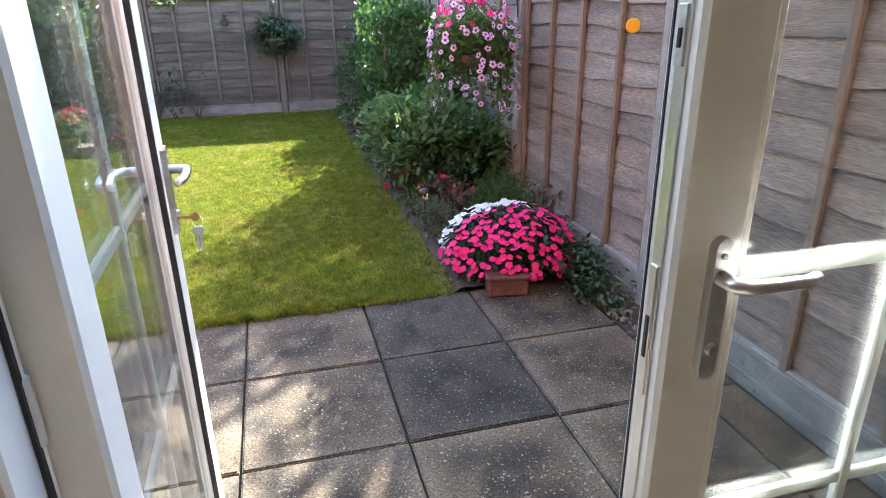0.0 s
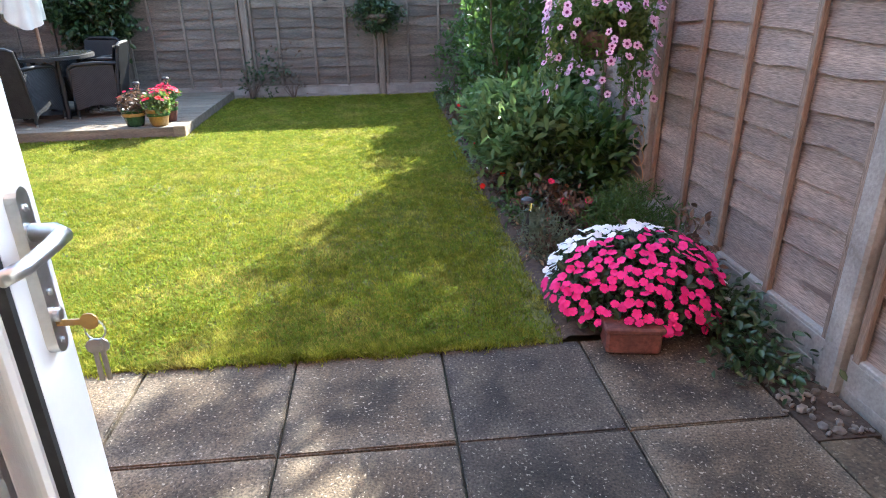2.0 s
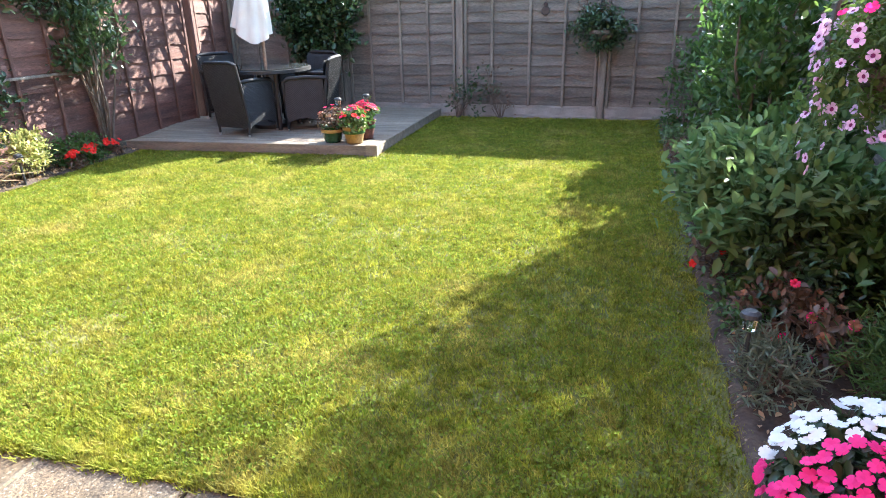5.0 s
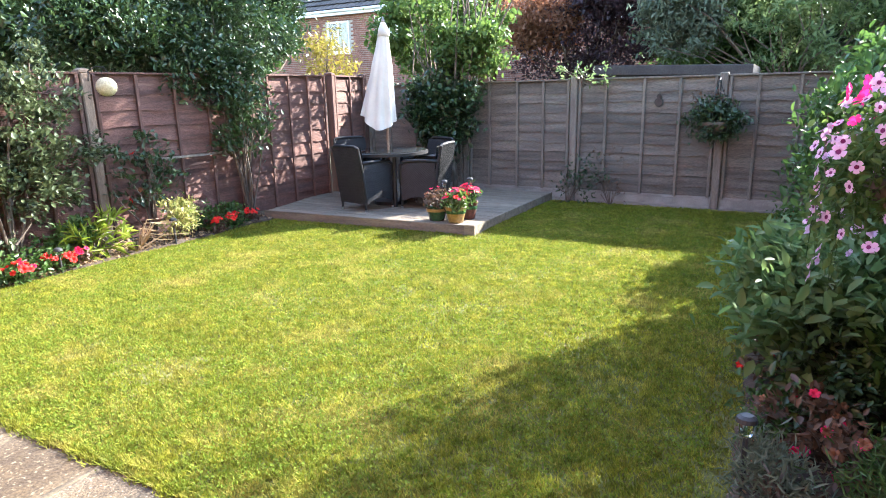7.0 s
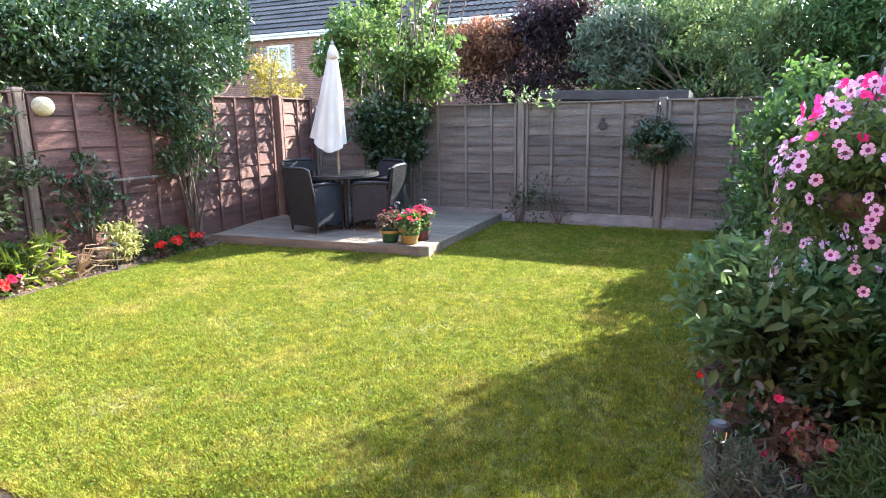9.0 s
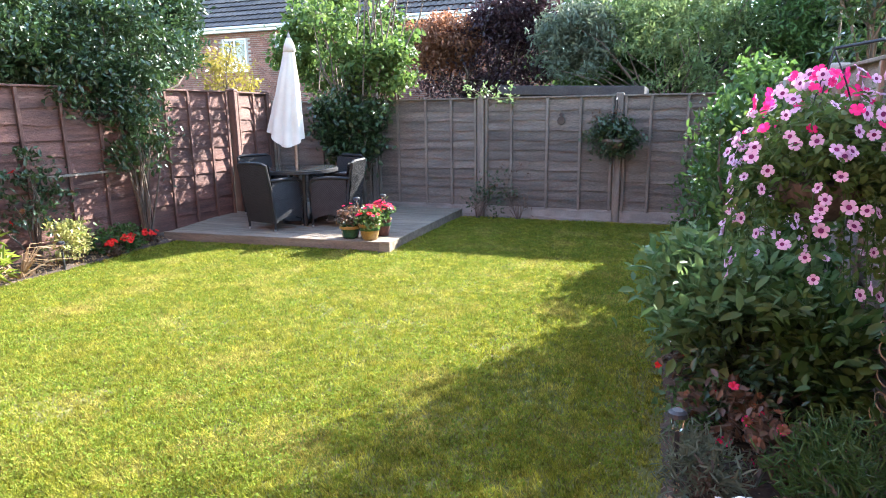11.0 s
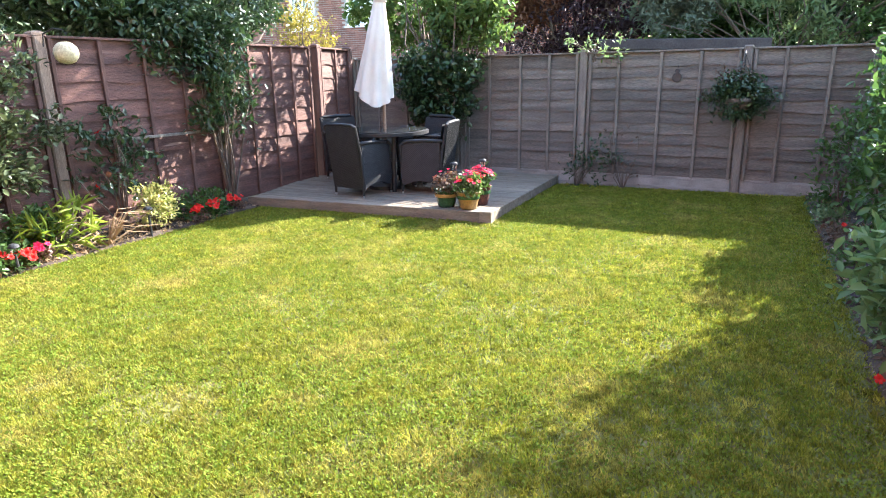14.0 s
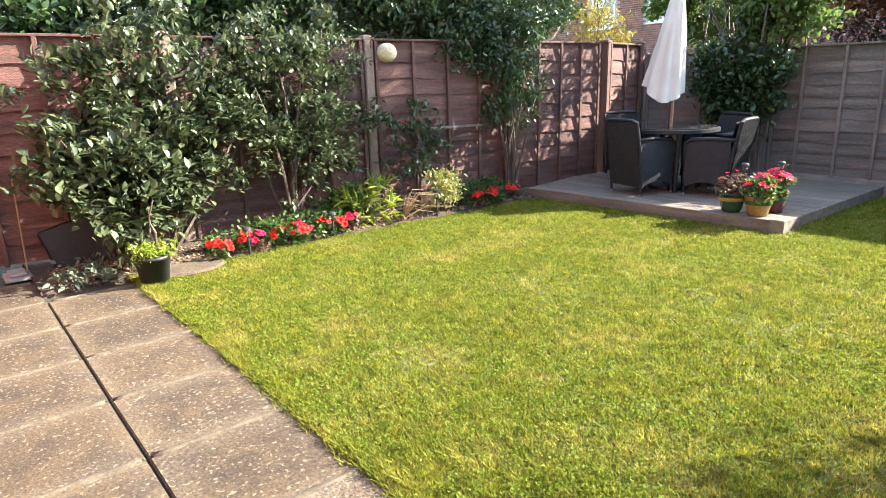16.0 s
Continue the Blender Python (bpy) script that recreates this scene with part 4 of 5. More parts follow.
# lantern on a bracket at the west fence post
lan = thing("paper_lantern", pose(-5.36, 2.60, 1.66), "round cream solar lantern hanging from a bracket", "lantern")
bm = bmesh.new()
prof = [(0.012 + 0.085 * math.sin(math.pi * k / 14) * (1 + (0.012 if k % 2 else -0.012)), -0.09 * math.cos(math.pi * k / 14)) for k in range(15)]
lathe(bm, prof, 28)
part("globe", bm, M_CREAM, lan, smooth=True)
part("handle_wire", tube(bmesh.new(), [(0.04, 0, 0.10), (0.045, 0, 0.14), (0.0, 0, 0.185), (-0.045, 0, 0.14), (-0.04, 0, 0.10)], 0.003, 5), M_DKMETAL, lan)
part("bracket", tube(bmesh.new(), [(-0.28, 0.0, 0.06), (-0.26, 0, 0.16), (-0.12, 0, 0.20), (0.0, 0, 0.185)], 0.006, 6), M_DKMETAL, lan)

disc = thing("yellow_disc_ornament", pose(1.47, -0.08, 1.417), "round yellow disc on a wire at the fence", "ornament")
part("disc", lathe(bmesh.new(), [(0.034, -0.004), (0.038, 0.0), (0.034, 0.004)], 22, pose(0, 0, 0, 90, 0, -15)), M_YELLOW, disc)
part("wire", tube(bmesh.new(), [(0.03, 0.09, 0.0), (0.02, 0.07, 0.03), (0.02, 0.02, 0.03), (0.0, 0, 0.034)], 0.0025, 5), M_BATTEN, disc)

orn = thing("fence_ornament", pose(-0.92, 7.165, 1.38), "small dark metal wall ornament on the fence", "ornament")
bm = bmesh.new()
lathe(bm, [(0.05, -0.008), (0.056, 0), (0.05, 0.008)], 14, pose(0, 0, -0.03, 90))
lathe(bm, [(0.026, -0.008), (0.03, 0), (0.026, 0.008)], 12, pose(0, 0, 0.045, 90))
part("body", bm, M_DKMETAL, orn)
part("hook", tube(bmesh.new(), [(0, 0, 0.07), (0.01, 0, 0.1), (0, 0.01, 0.11)], 0.004, 5), M_DKMETAL, orn)


def hanging_basket(x, y, z, r, label, bracket):
    root = thing("hanging_basket", pose(x, y, z), label, "hanging basket")
    part("basket", lathe(bmesh.new(), [(0.03, -0.16), (0.10, -0.13), (0.155, -0.06), (0.17, 0.0), (0.15, 0.0)], 20), M_BARK, root, smooth=True)
    for k in range(3):
        a = 2.09 * k
        part("chain", tube(bmesh.new(), [(0.17 * math.cos(a), 0.17 * math.sin(a), 0.0), (0.05 * math.cos(a), 0.05 * math.sin(a), 0.36), (0, 0, 0.48)], 0.003, 5), M_DKMETAL, root)
    bx, by = bracket
    part("bracket", tube(bmesh.new(), [(bx, by, 0.2), (bx * 0.9, by * 0.9, 0.46), (bx * 0.4, by * 0.4, 0.51), (0, 0, 0.48)], 0.007, 6), M_DKMETAL, root)
    return root


# petunia basket hanging from the east fence
hb = hanging_basket(1.04, 1.28, 1.21, 0.3, "hanging basket of trailing lilac and pink petunias", (0.41, 0.18))
pts, cc = clumps((0, 0, 0.09), (0.26, 0.30, 0.25), 110, 34, 0.05, 0.3, 11)
tp = []
g = np.random.default_rng(3)
tr = bmesh.new()
for k in range(34):
    a = g.uniform(0, 6.28)
    ln, r0, r1 = g.uniform(0.2, 0.50), g.uniform(0.18, 0.27), g.uniform(0.22, 0.34)
    path = [(r0 * math.cos(a) * 0.6, r0 * math.sin(a) * 0.6, 0.05), (r0 * math.cos(a), r0 * math.sin(a), 0.08), (r1 * math.cos(a), r1 * math.sin(a), 0.02 - 0.3 * ln), (r1 * math.cos(a + 0.1), r1 * math.sin(a + 0.1), 0.06 - ln)]
    tube(tr, path, [0.003, 0.003, 0.0025, 0.002], 4)
    for f in np.linspace(0.15, 1, int(14 * ln) + 5):
        i = min(2, int(f * 3))
        p = np.array(path[i]) + (np.array(path[i + 1]) - np.array(path[i])) * (f * 3 - i)
        tp.append(p + g.normal(size=(5, 3)) * 0.02)
tagged(part("trailing_growth", tr, G_MID, hb), kind="stuff")
foliage("foliage", np.concatenate([pts, *tp]), G_LIGHT, hb, 0.036, aspect=0.55)
for k in range(240):
    a, el = g.uniform(0, 6.28), g.uniform(-0.9, 1.3)
    if el > 0:
        p = Vector((0.29 * math.cos(a) * math.cos(el), 0.32 * math.sin(a) * math.cos(el), 0.09 + 0.28 * math.sin(el)))
    else:
        p = Vector((0.29 * math.cos(a), 0.32 * math.sin(a), 0.10 + el * 0.50))
    p *= g.uniform(0.97, 1.14)
    me = F_PETP if (el > 0.35 and g.uniform() < 0.4) else F_PET
    head_on(hb, me, p, (math.cos(a) + g.normal() * 0.4, math.sin(a) + g.normal() * 0.4, 0.35 + g.normal() * 0.3), g.uniform(0.75, 1.15))

# plain green basket on the north fence
hb2 = hanging_basket(-0.20, 6.98, 1.12, 0.25, "dark shaded hanging basket of foliage on the fence", (0.0, 0.20))
pts, cc = clumps((0, -0.02, 0.0), (0.36, 0.22, 0.28), 85, 28, 0.05, 0.2, 14)
foliage("foliage", pts, G_DARK, hb2, 0.05)
pts, cc = clumps((-0.12, 0, 0.24), (0.24, 0.12, 0.12), 14, 12, 0.04, 0.2, 15)
foliage("foliage", pts, G_BRONZE, hb2, 0.045)

# trough of impatiens on the patio corner
tro = thing("impatiens_trough", pose(0.89, 0.15, 0, 0, 0, -25), "terracotta trough overflowing with pink and white impatiens", "planter")
bm = bmesh.new()
tm = pose(0.89, 0.15, 0, 0, 0, -25).inverted() @ pose(0.80, -0.15, 0, 0, 0, -9)
box(bm, -0.115, 0.115, 0.0, 0.17, 0.0, 0.11, tm, bevel=0.012)
box(bm, -0.125, 0.125, -0.01, 0.18, 0.10, 0.128, tm, bevel=0.008)
part("trough", bm, M_TERRA, tro)
g = np.random.default_rng(5)
def mound(u, v, k=1.0):
    a = 2 * math.pi * u
    el = math.asin(v)
    return Vector((0.39 * math.cos(a) * math.cos(el) * k, 0.33 * math.sin(a) * math.cos(el) * k + 0.05, 0.14 + 0.29 * math.sin(el) * k))
pts = np.array([mound(g.uniform(), g.uniform(-0.35, 1), g.uniform(0.6, 0.97)) for _ in range(2600)])
foliage("foliage", pts, G_DARK, tro, 0.05, aspect=0.5)
count, tries, placed = 0, 0, []
while count < 330 and tries < 9000:
    tries += 1
    p = mound(g.uniform(), g.uniform(-0.25, 1), g.uniform(0.98, 1.05))
    clump = noise.noise((p.x * 7, p.y * 7, p.z * 7))
    if clump < -0.18 or (p.y < -0.05 and p.z < 0.10 and -0.20 < p.x < 0.12) or any((p - q).length < 0.030 for q in placed):
        continue
    placed.append(p)
    white = -0.6 * p.x + 0.75 * (p.y - 0.08) + 0.9 * (p.z - 0.33) > 0.06 or (p.x > 0.38 and p.z < 0.25 and p.y > -0.02)
    head_on(tro, F_IMPW if white else F_IMP, p, (p.x + g.normal() * 0.15, p.y - 0.1 + g.normal() * 0.15, 0.35 + p.z * 0.6), g.uniform(0.85, 1.2))
    count += 1

# black pot and bits in the west corner
bp = thing("black_plant_pot", pose(-4.80, 0.07, 0), "black plastic pot with a lime-green leafy plant", "plant pot")
part("pot", lathe(bmesh.new(), [(0.095, 0.0), (0.12, 0.19), (0.128, 0.19), (0.128, 0.215), (0.115, 0.215), (0.112, 0.18)], 24), M_BLACKPL, bp, smooth=True)
part("soil", lathe(bmesh.new(), [(0.112, 0.18), (0.01, 0.19)], 16), M_SOIL, bp)
pts, cc = clumps((0, 0, 0.25), (0.17, 0.17, 0.06), 30, 24, 0.022, 0.2, 18)
foliage("foliage", pts, G_LIME, bp, 0.03)
bm = limbs(bmesh.new(), (0.03, 0.02, 0.18), [(0.05, 0.05, 0.62), (0.0, 0.02, 0.55)], 0.012, 0.005, 4, 0.03)
part("stem", bm, M_BARK, bp)
st = bmesh.new()
lathe(st, [(0.25, -0.02), (0.27, 0.02), (0.25, 0.035), (0.01, 0.037)], 18, pose(-4.98, 0.34, 0) @ Matrix.Diagonal((0.8, 1.15, 1, 1)))
tagged(part("stepping_stone", st, M_SLAB_BUFF), "flat buff stepping stone behind the black pot", "stone")
board = thing("black_board", pose(-5.66, -0.12, 0.01, 0, -16, 84), "dark plastic board leaning against the fence", "board")
part("sheet", new_box(-0.30, 0.34, -0.02, 0.0, 0.0, 0.42, bevel=0.02), M_BLACKPL, board)
part("edge_hoop", tube(bmesh.new(), [(0.30, 0.03, 0.0), (0.38, 0.03, 0.2), (0.36, 0.03, 0.42), (0.2, 0.02, 0.46)], 0.014, 8), M_BLACKPL, board)
tagged(part("grey_tray", box(box(bmesh.new(), -5.83, -5.58, -0.78, -0.60, 0.0, 0.03, bevel=0.006), -5.80, -5.61, -0.75, -0.63, 0.03, 0.055, bevel=0.008), M_CONC), "small grey plastic tray on the paving", "tray")
tagged(part("bamboo_cane", tube(bmesh.new(), [(-5.72, -0.62, 0.0), (-5.74, -0.60, 0.75)], 0.006, 6), G_STRAW), "thin pale cane standing by the fence", "cane")


# ---- border plants ----
def shrub(name, base, centre, radius, n_clump, per, spread, leafmat, leaf, label, category="shrub", seed=1, stems=7, stem_r=0.012, shell=0.35, aspect=0.5, up=0.55, bark=None, flowers=()):
    root = thing(name, pose(*base), label, category)
    c = Vector(centre) - Vector(base)
    pts, cl = clumps(c, radius, n_clump, per, spread, shell, seed)
    pts = pts[pts[:, 2] > 0.01]
    o = unit(pts - np.array([c.x * 0.3, c.y * 0.3, c.z * 0.5]))
    foliage("foliage", pts, leafmat, root, leaf, aspect=aspect, up=up, out=o)
    if stems:
        for k, v in enumerate(cl[:stems]):
            part("stem", limbs(bmesh.new(), (0, 0, -0.03), [tuple(v)], stem_r, 0.004, seed + k, 0.08, 5), bark or M_BARK, root)
    g = random.Random(seed)
    for me, k, s in flowers:
        for _ in range(k):
            p = Vector(cl[g.randrange(len(cl))]) * 1.0
            d = Vector(unit(np.array([[p.x - c.x, p.y - c.y, p.z - c.z + 0.05]]))[0])
            head_on(root, me, p + d * (spread * 1.1), (d.x, d.y - 0.4, d.z + 0.4), s * g.uniform(0.8, 1.2))
    return root


shrub("leafy_shrub", (0.95, 2.2, 0), (0.84, 2.2, 0.50), (0.42, 0.66, 0.36), 100, 46, 0.075, G_SAGE, 0.085, "broad pale green leafy shrub in the shaded border", seed=31, shell=0.4, aspect=0.45)
shrub("leafy_shrub", (1.2, 2.55, 0), (1.12, 2.6, 0.55), (0.30, 0.5, 0.50), 46, 34, 0.08, G_MID, 0.08, "dark green bushy shrub against the fence", seed=32)
shrub("leafy_shrub", (1.22, 1.75, 0), (1.22, 1.7, 0.38), (0.22, 0.34, 0.34), 50, 34, 0.07, G_MID, 0.075, "mid-green leafy shrub below the hanging basket", seed=47)
shrub("dark_low_shrub", (0.84, 1.75, 0), (0.88, 1.75, 0.24), (0.28, 0.36, 0.20), 40, 30, 0.05, G_DARK, 0.055, "low dark shrub under the leafy one", seed=33)
shrub("begonia_plant", (0.82, 1.42, 0), (0.82, 1.42, 0.18), (0.17, 0.22, 0.15), 24, 16, 0.035, G_BRONZE, 0.045, "rusty-leaved begonia with a few red flowers", "flowers", seed=34, flowers=((F_CER, 6, 0.8), (F_PETP, 6, 1.0), (F_SAL, 8, 0.8)))
shrub("begonia_plant", (0.98, 1.18, 0), (0.98, 1.18, 0.16), (0.16, 0.16, 0.12), 18, 14, 0.035, G_BRONZE, 0.045, "rusty-leaved begonia with a few pink flowers", "flowers", seed=35, flowers=((F_PETP, 4, 1.0), (F_SAL, 7, 1.0)))
shrub("lavender_plant", (0.70, 0.95, 0), (0.72, 0.95, 0.13), (0.17, 0.26, 0.14), 40, 26, 0.035, G_GREY, 0.05, "low grey-green lavender at the lawn edge", "plant", seed=36, aspect=0.16, up=0.3)
shrub("feathery_conifer", (1.18, 0.85, 0), (1.18, 0.88, 0.20), (0.26, 0.36, 0.21), 90, 42, 0.045, G_MID, 0.05, "low feathery green conifer by the fence", "shrub", seed=37, aspect=0.14, up=0.2)
shrub("ground_cover", (1.24, 0.10, 0), (1.24, 0.0, 0.08), (0.16, 0.52, 0.12), 60, 26, 0.05, G_DARK, 0.045, "dark leafy ground cover at the fence foot", "plant", seed=38, stems=5)
shrub("wispy_seedling", (1.30, 0.36, 0), (1.28, 0.36, 0.30), (0.10, 0.18, 0.22), 16, 9, 0.03, G_BRONZE, 0.045, "wispy bronze seedling in front of the fence", "plant", seed=39, stems=6, stem_r=0.004)
shrub("bronze_shrub", (0.74, 3.05, 0), (0.74, 3.1, 0.30), (0.22, 0.34, 0.24), 30, 22, 0.05, G_COPPER, 0.055, "bronze-red foliage plant in the border", "shrub", seed=40, flowers=((F_CER, 8, 0.8), (F_WHS, 12, 1.0)))
shrub("tall_shrub", (1.05, 3.9, 0), (1.06, 3.95, 0.95), (0.34, 0.62, 0.80), 80, 44, 0.085, G_MID, 0.075, "tall dense dark green shrub in the border", seed=41, stem_r=0.02)
shrub("tall_shrub", (1.0, 5.2, 0), (1.05, 5.3, 0.85), (0.30, 0.75, 0.78), 80, 36, 0.085, G_MID, 0.07, "tall green shrub below the corner tree", seed=42, stem_r=0.02)
shrub("wispy_shrub", (0.82, 6.4, 0), (0.85, 6.5, 0.55), (0.35, 0.4, 0.5), 40, 22, 0.08, G_MID, 0.06, "wispy green shrub in the far corner", seed=43)
shrub("fence_foot_shrub", (-2.05, 6.98, 0), (-1.85, 6.98, 0.30), (0.36, 0.12, 0.34), 26, 12, 0.06, G_DARK, 0.05, "thin dark shrub at the foot of the fence", seed=44, stems=9, stem_r=0.008)
shrub("fence_foot_shrub", (-1.45, 7.0, 0), (-1.5, 7.02, 0.55), (0.3, 0.08, 0.5), 16, 7, 0.06, G_BRONZE, 0.045, "sparse twiggy climber against the fence", seed=45, stems=12, stem_r=0.006)
shrub("overhanging_vine", (-1.95, 7.32, 1.5), (-1.90, 7.16, 1.74), (0.50, 0.14, 0.26), 13, 11, 0.055, G_PALE, 0.06, "light green vine shoots hanging over the fence", "vine", seed=46, stems=8, stem_r=0.008)

for k, y in enumerate((1.55, 2.2, 2.75, 3.4, 4.1, 4.8, 5.5, 6.2)):
    shrub("edging_plant", (0.64, y, 0), (0.64, y, 0.11), (0.13, 0.28, 0.11), 22, 16, 0.04, (G_MID, G_BRONZE, G_PALE, G_MID)[k % 4], 0.042,
          ("low green edging plant at the lawn border", "low bronze edging plant at the lawn border", "low pale edging plant at the lawn border", "low green edging plant at the lawn border")[k % 4],
          "plant", seed=300 + k, stems=3, flowers=((F_WHS, 4, 0.8), (F_RED, 2, 0.7)) if k % 2 else ())

for i, (yy, zz) in enumerate(((1.45, 0.30), (1.47, 0.40), (1.44, 0.50), (1.46, 0.22), (1.45, 0.58))):
    if i == 0:
        wire = thing("coiled_wire", pose(1.36, 1.42, 0.0), "curled pale wire hanging on the fence post", "wire")
    part("coil", tube(bmesh.new(), [(0.03 * math.cos(a), -0.1 + 0.05 * math.sin(a) + 0.015 * i, zz + 0.04 * math.sin(a) + 0.012 * a) for a in np.linspace(0, 7, 18)], 0.003, 5), G_STRAW, wire)

# west border
shrub("rose_bush", (-5.45, 0.35, 0), (-5.42, 0.40, 1.18), (0.32, 0.92, 0.92), 130, 58, 0.065, G_ROSE, 0.064, "large glossy dark-leaved rose bush against the fence", seed=51, stem_r=0.022, aspect=0.62, up=0.72, flowers=((F_PETP, 3, 0.9),))
shrub("rose_bush", (-5.50, 1.55, 0), (-5.46, 1.58, 1.24), (0.26, 0.95, 0.90), 150, 54, 0.062, G_ROSE, 0.055, "tall glossy dark-leaved climbing rose on the fence", seed=52, stem_r=0.02, aspect=0.62, up=0.72, flowers=((F_SAL, 2, 1.0), (F_PETP, 2, 0.9)))
shrub("rose_bush", (-5.38, 0.0, 0), (-5.22, -0.05, 0.68), (0.26, 0.66, 0.55), 84, 28, 0.065, G_ROSE, 0.085, "lower arching rose branches with pale green leaves", seed=53, stem_r=0.014, up=0.75, aspect=0.6)
shrub("climbing_rose", (-5.40, 2.95, 0), (-5.46, 3.0, 0.72), (0.16, 0.42, 0.50), 40, 16, 0.06, G_DARK, 0.06, "climbing rose with a few faded red blooms", seed=54, stem_r=0.012, flowers=((F_SAL, 4, 1.3), (F_RED, 2, 1.2)))
shrub("climbing_rose", (-5.34, 4.30, 0), (-5.30, 4.28, 1.25), (0.26, 0.40, 0.52), 54, 24, 0.07, G_DARK, 0.07, "climbing shrub with bare stems below its leaves", seed=55, stems=12, stem_r=0.016)
shrub("variegated_shrub", (-5.2, 3.12, 0), (-5.2, 3.14, 0.28), (0.18, 0.24, 0.24), 50, 26, 0.04, G_VARIEG, 0.04, "yellow-variegated small shrub in the sun", seed=56)
shrub("lily_plant", (-5.32, 2.18, 0), (-5.24, 2.2, 0.26), (0.18, 0.30, 0.24), 20, 9, 0.05, G_LIME, 0.20, "lime-green strappy lily leaves", "plant", seed=57, aspect=0.13)
shrub("low_foliage", (-5.3, 3.75, 0), (-5.28, 3.8, 0.14), (0.2, 0.55, 0.14), 44, 22, 0.045, G_MID, 0.05, "low mixed green foliage at the bed edge", "plant", seed=58)
shrub("low_foliage", (-5.3, 1.3, 0), (-5.22, 1.35, 0.12), (0.18, 0.6, 0.12), 50, 22, 0.045, G_MID, 0.055, "low green foliage behind the begonias", "plant", seed=59)
shrub("low_foliage", (-5.2, -0.25, 0), (-5.2, -0.3, 0.05), (0.26, 0.28, 0.07), 26, 14, 0.05, G_GREY, 0.05, "sparse weeds in the corner of the bed", "plant", seed=60, stems=4)
shrub("low_foliage", (-5.36, 0.95, 0), (-5.3, 0.95, 0.10), (0.14, 0.45, 0.10), 36, 20, 0.04, G_LIGHT, 0.05, "bright low leaves behind the red begonias", "plant", seed=61)
shrub("low_foliage", (-5.42, 2.0, 0), (-5.36, 2.0, 0.22), (0.14, 0.4, 0.2), 36, 20, 0.05, G_MID, 0.06, "green leafy growth at the fence foot", "plant", seed=62)
bm = bmesh.new()
g = random.Random(9)
for k in range(34):
    a, ln = g.uniform(-2.2, 2.4), g.uniform(0.2, 0.6)
    e = (ln * math.cos(a) * 0.7, ln * math.sin(a), g.uniform(0.03, 0.32))
    tube(bm, [(0, 0, 0), (e[0] * 0.5, e[1] * 0.5, e[2] * 0.9 + 0.04), e], [0.006, 0.005, 0.002], 4)
ob = thing("withered_stalks", pose(-5.16, 2.55, 0.02), "straw-coloured withered lily stalks in the bed", "plant")
tagged(part("withered_growth", bm, G_STRAW, ob), kind="stuff")


def begonia(x, y, me, label, seed, n=7):
    root = thing("begonia_plant", pose(x, y, 0.0), label, "flowers", "bedding begonias")
    pts, cl = clumps((0, 0, 0.08), (0.10, 0.11, 0.07), 12, 10, 0.025, 0.2, seed)
    foliage("foliage", pts, G_MID if seed % 3 else G_BRONZE, root, 0.04)
    g = random.Random(seed)
    for _ in range(n):
        a, q = g.uniform(0, 6.28), g.uniform(0.1, 1)
        head_on(root, me, (0.11 * q * math.cos(a), 0.11 * q * math.sin(a), 0.16 + g.uniform(-0.02, 0.04) - 0.04 * q), (math.cos(a) * 0.6 + 0.5, math.sin(a) * 0.6 - 0.3, 0.9), g.uniform(0.9, 1.35))
    return root


for k, (y, x) in enumerate(((0.62, -5.02), (0.86, -5.14), (0.98, -5.08), (1.20, -5.14), (1.34, -5.07), (1.46, -5.18), (1.62, -5.12), (1.80, -5.16), (1.92, -5.1))):
    begonia(x, y, (F_RED, F_RED, F_CER)[k % 3], ("bright red bedding begonia at the lawn edge", "bright red bedding begonia at the lawn edge", "cerise bedding begonia at the lawn edge")[k % 3], 70 + k, 9)
for k, y in enumerate((3.55, 3.75, 3.92, 4.15)):
    begonia(-5.08 - 0.03 * k, y, F_RED, "red bedding begonia in half shade", 90 + k, 7)


rail = thing("fence_rail", pose(WX(3.7) + 0.075, 3.7, 0.88, 0, 0, 84.7), "pale weathered wooden rail fixed to the fence", "rail")
part("rail", new_box(-0.5, 0.5, -0.012, 0.014, -0.014, 0.014, bevel=0.004), M_BATTEN_B, rail)


# ---- trees ----
def tree(name, base, height, crown, label, leafs, leaf, n_clump, per, spread, seed, trunk_r=0.09, shell=0.35, fork=0.45, aspect=0.5, dens=()):
    """crown: (centre, radius) pairs; leafs: the matching leaf materials."""
    root = thing(name, pose(*base), label, "tree")
    b = Vector(base)
    bm = bmesh.new()
    tips = []
    for k, ((c, r), lm) in enumerate(zip(crown, leafs)):
        pts, cl = clumps(Vector(c) - b, r, int(n_clump * (dens[k] if dens else 1)), per, spread, shell, seed + k)
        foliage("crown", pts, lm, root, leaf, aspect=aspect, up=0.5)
        tips += [tuple(v) for v in cl[:: max(1, len(cl) // 10)]]
    top = (Vector(crown[0][0]) - b) * fork
    tube(bm, [(0, 0, -0.05), (top.x * 0.3, top.y * 0.3, top.z * 0.5), tuple(top)], [trunk_r, trunk_r * 0.85, trunk_r * 0.7], 9)
    limbs(bm, top, tips, trunk_r * 0.35, 0.008, seed, 0.2, 5)
    part("trunk", bm, M_BARK, root, smooth=True)
    return root


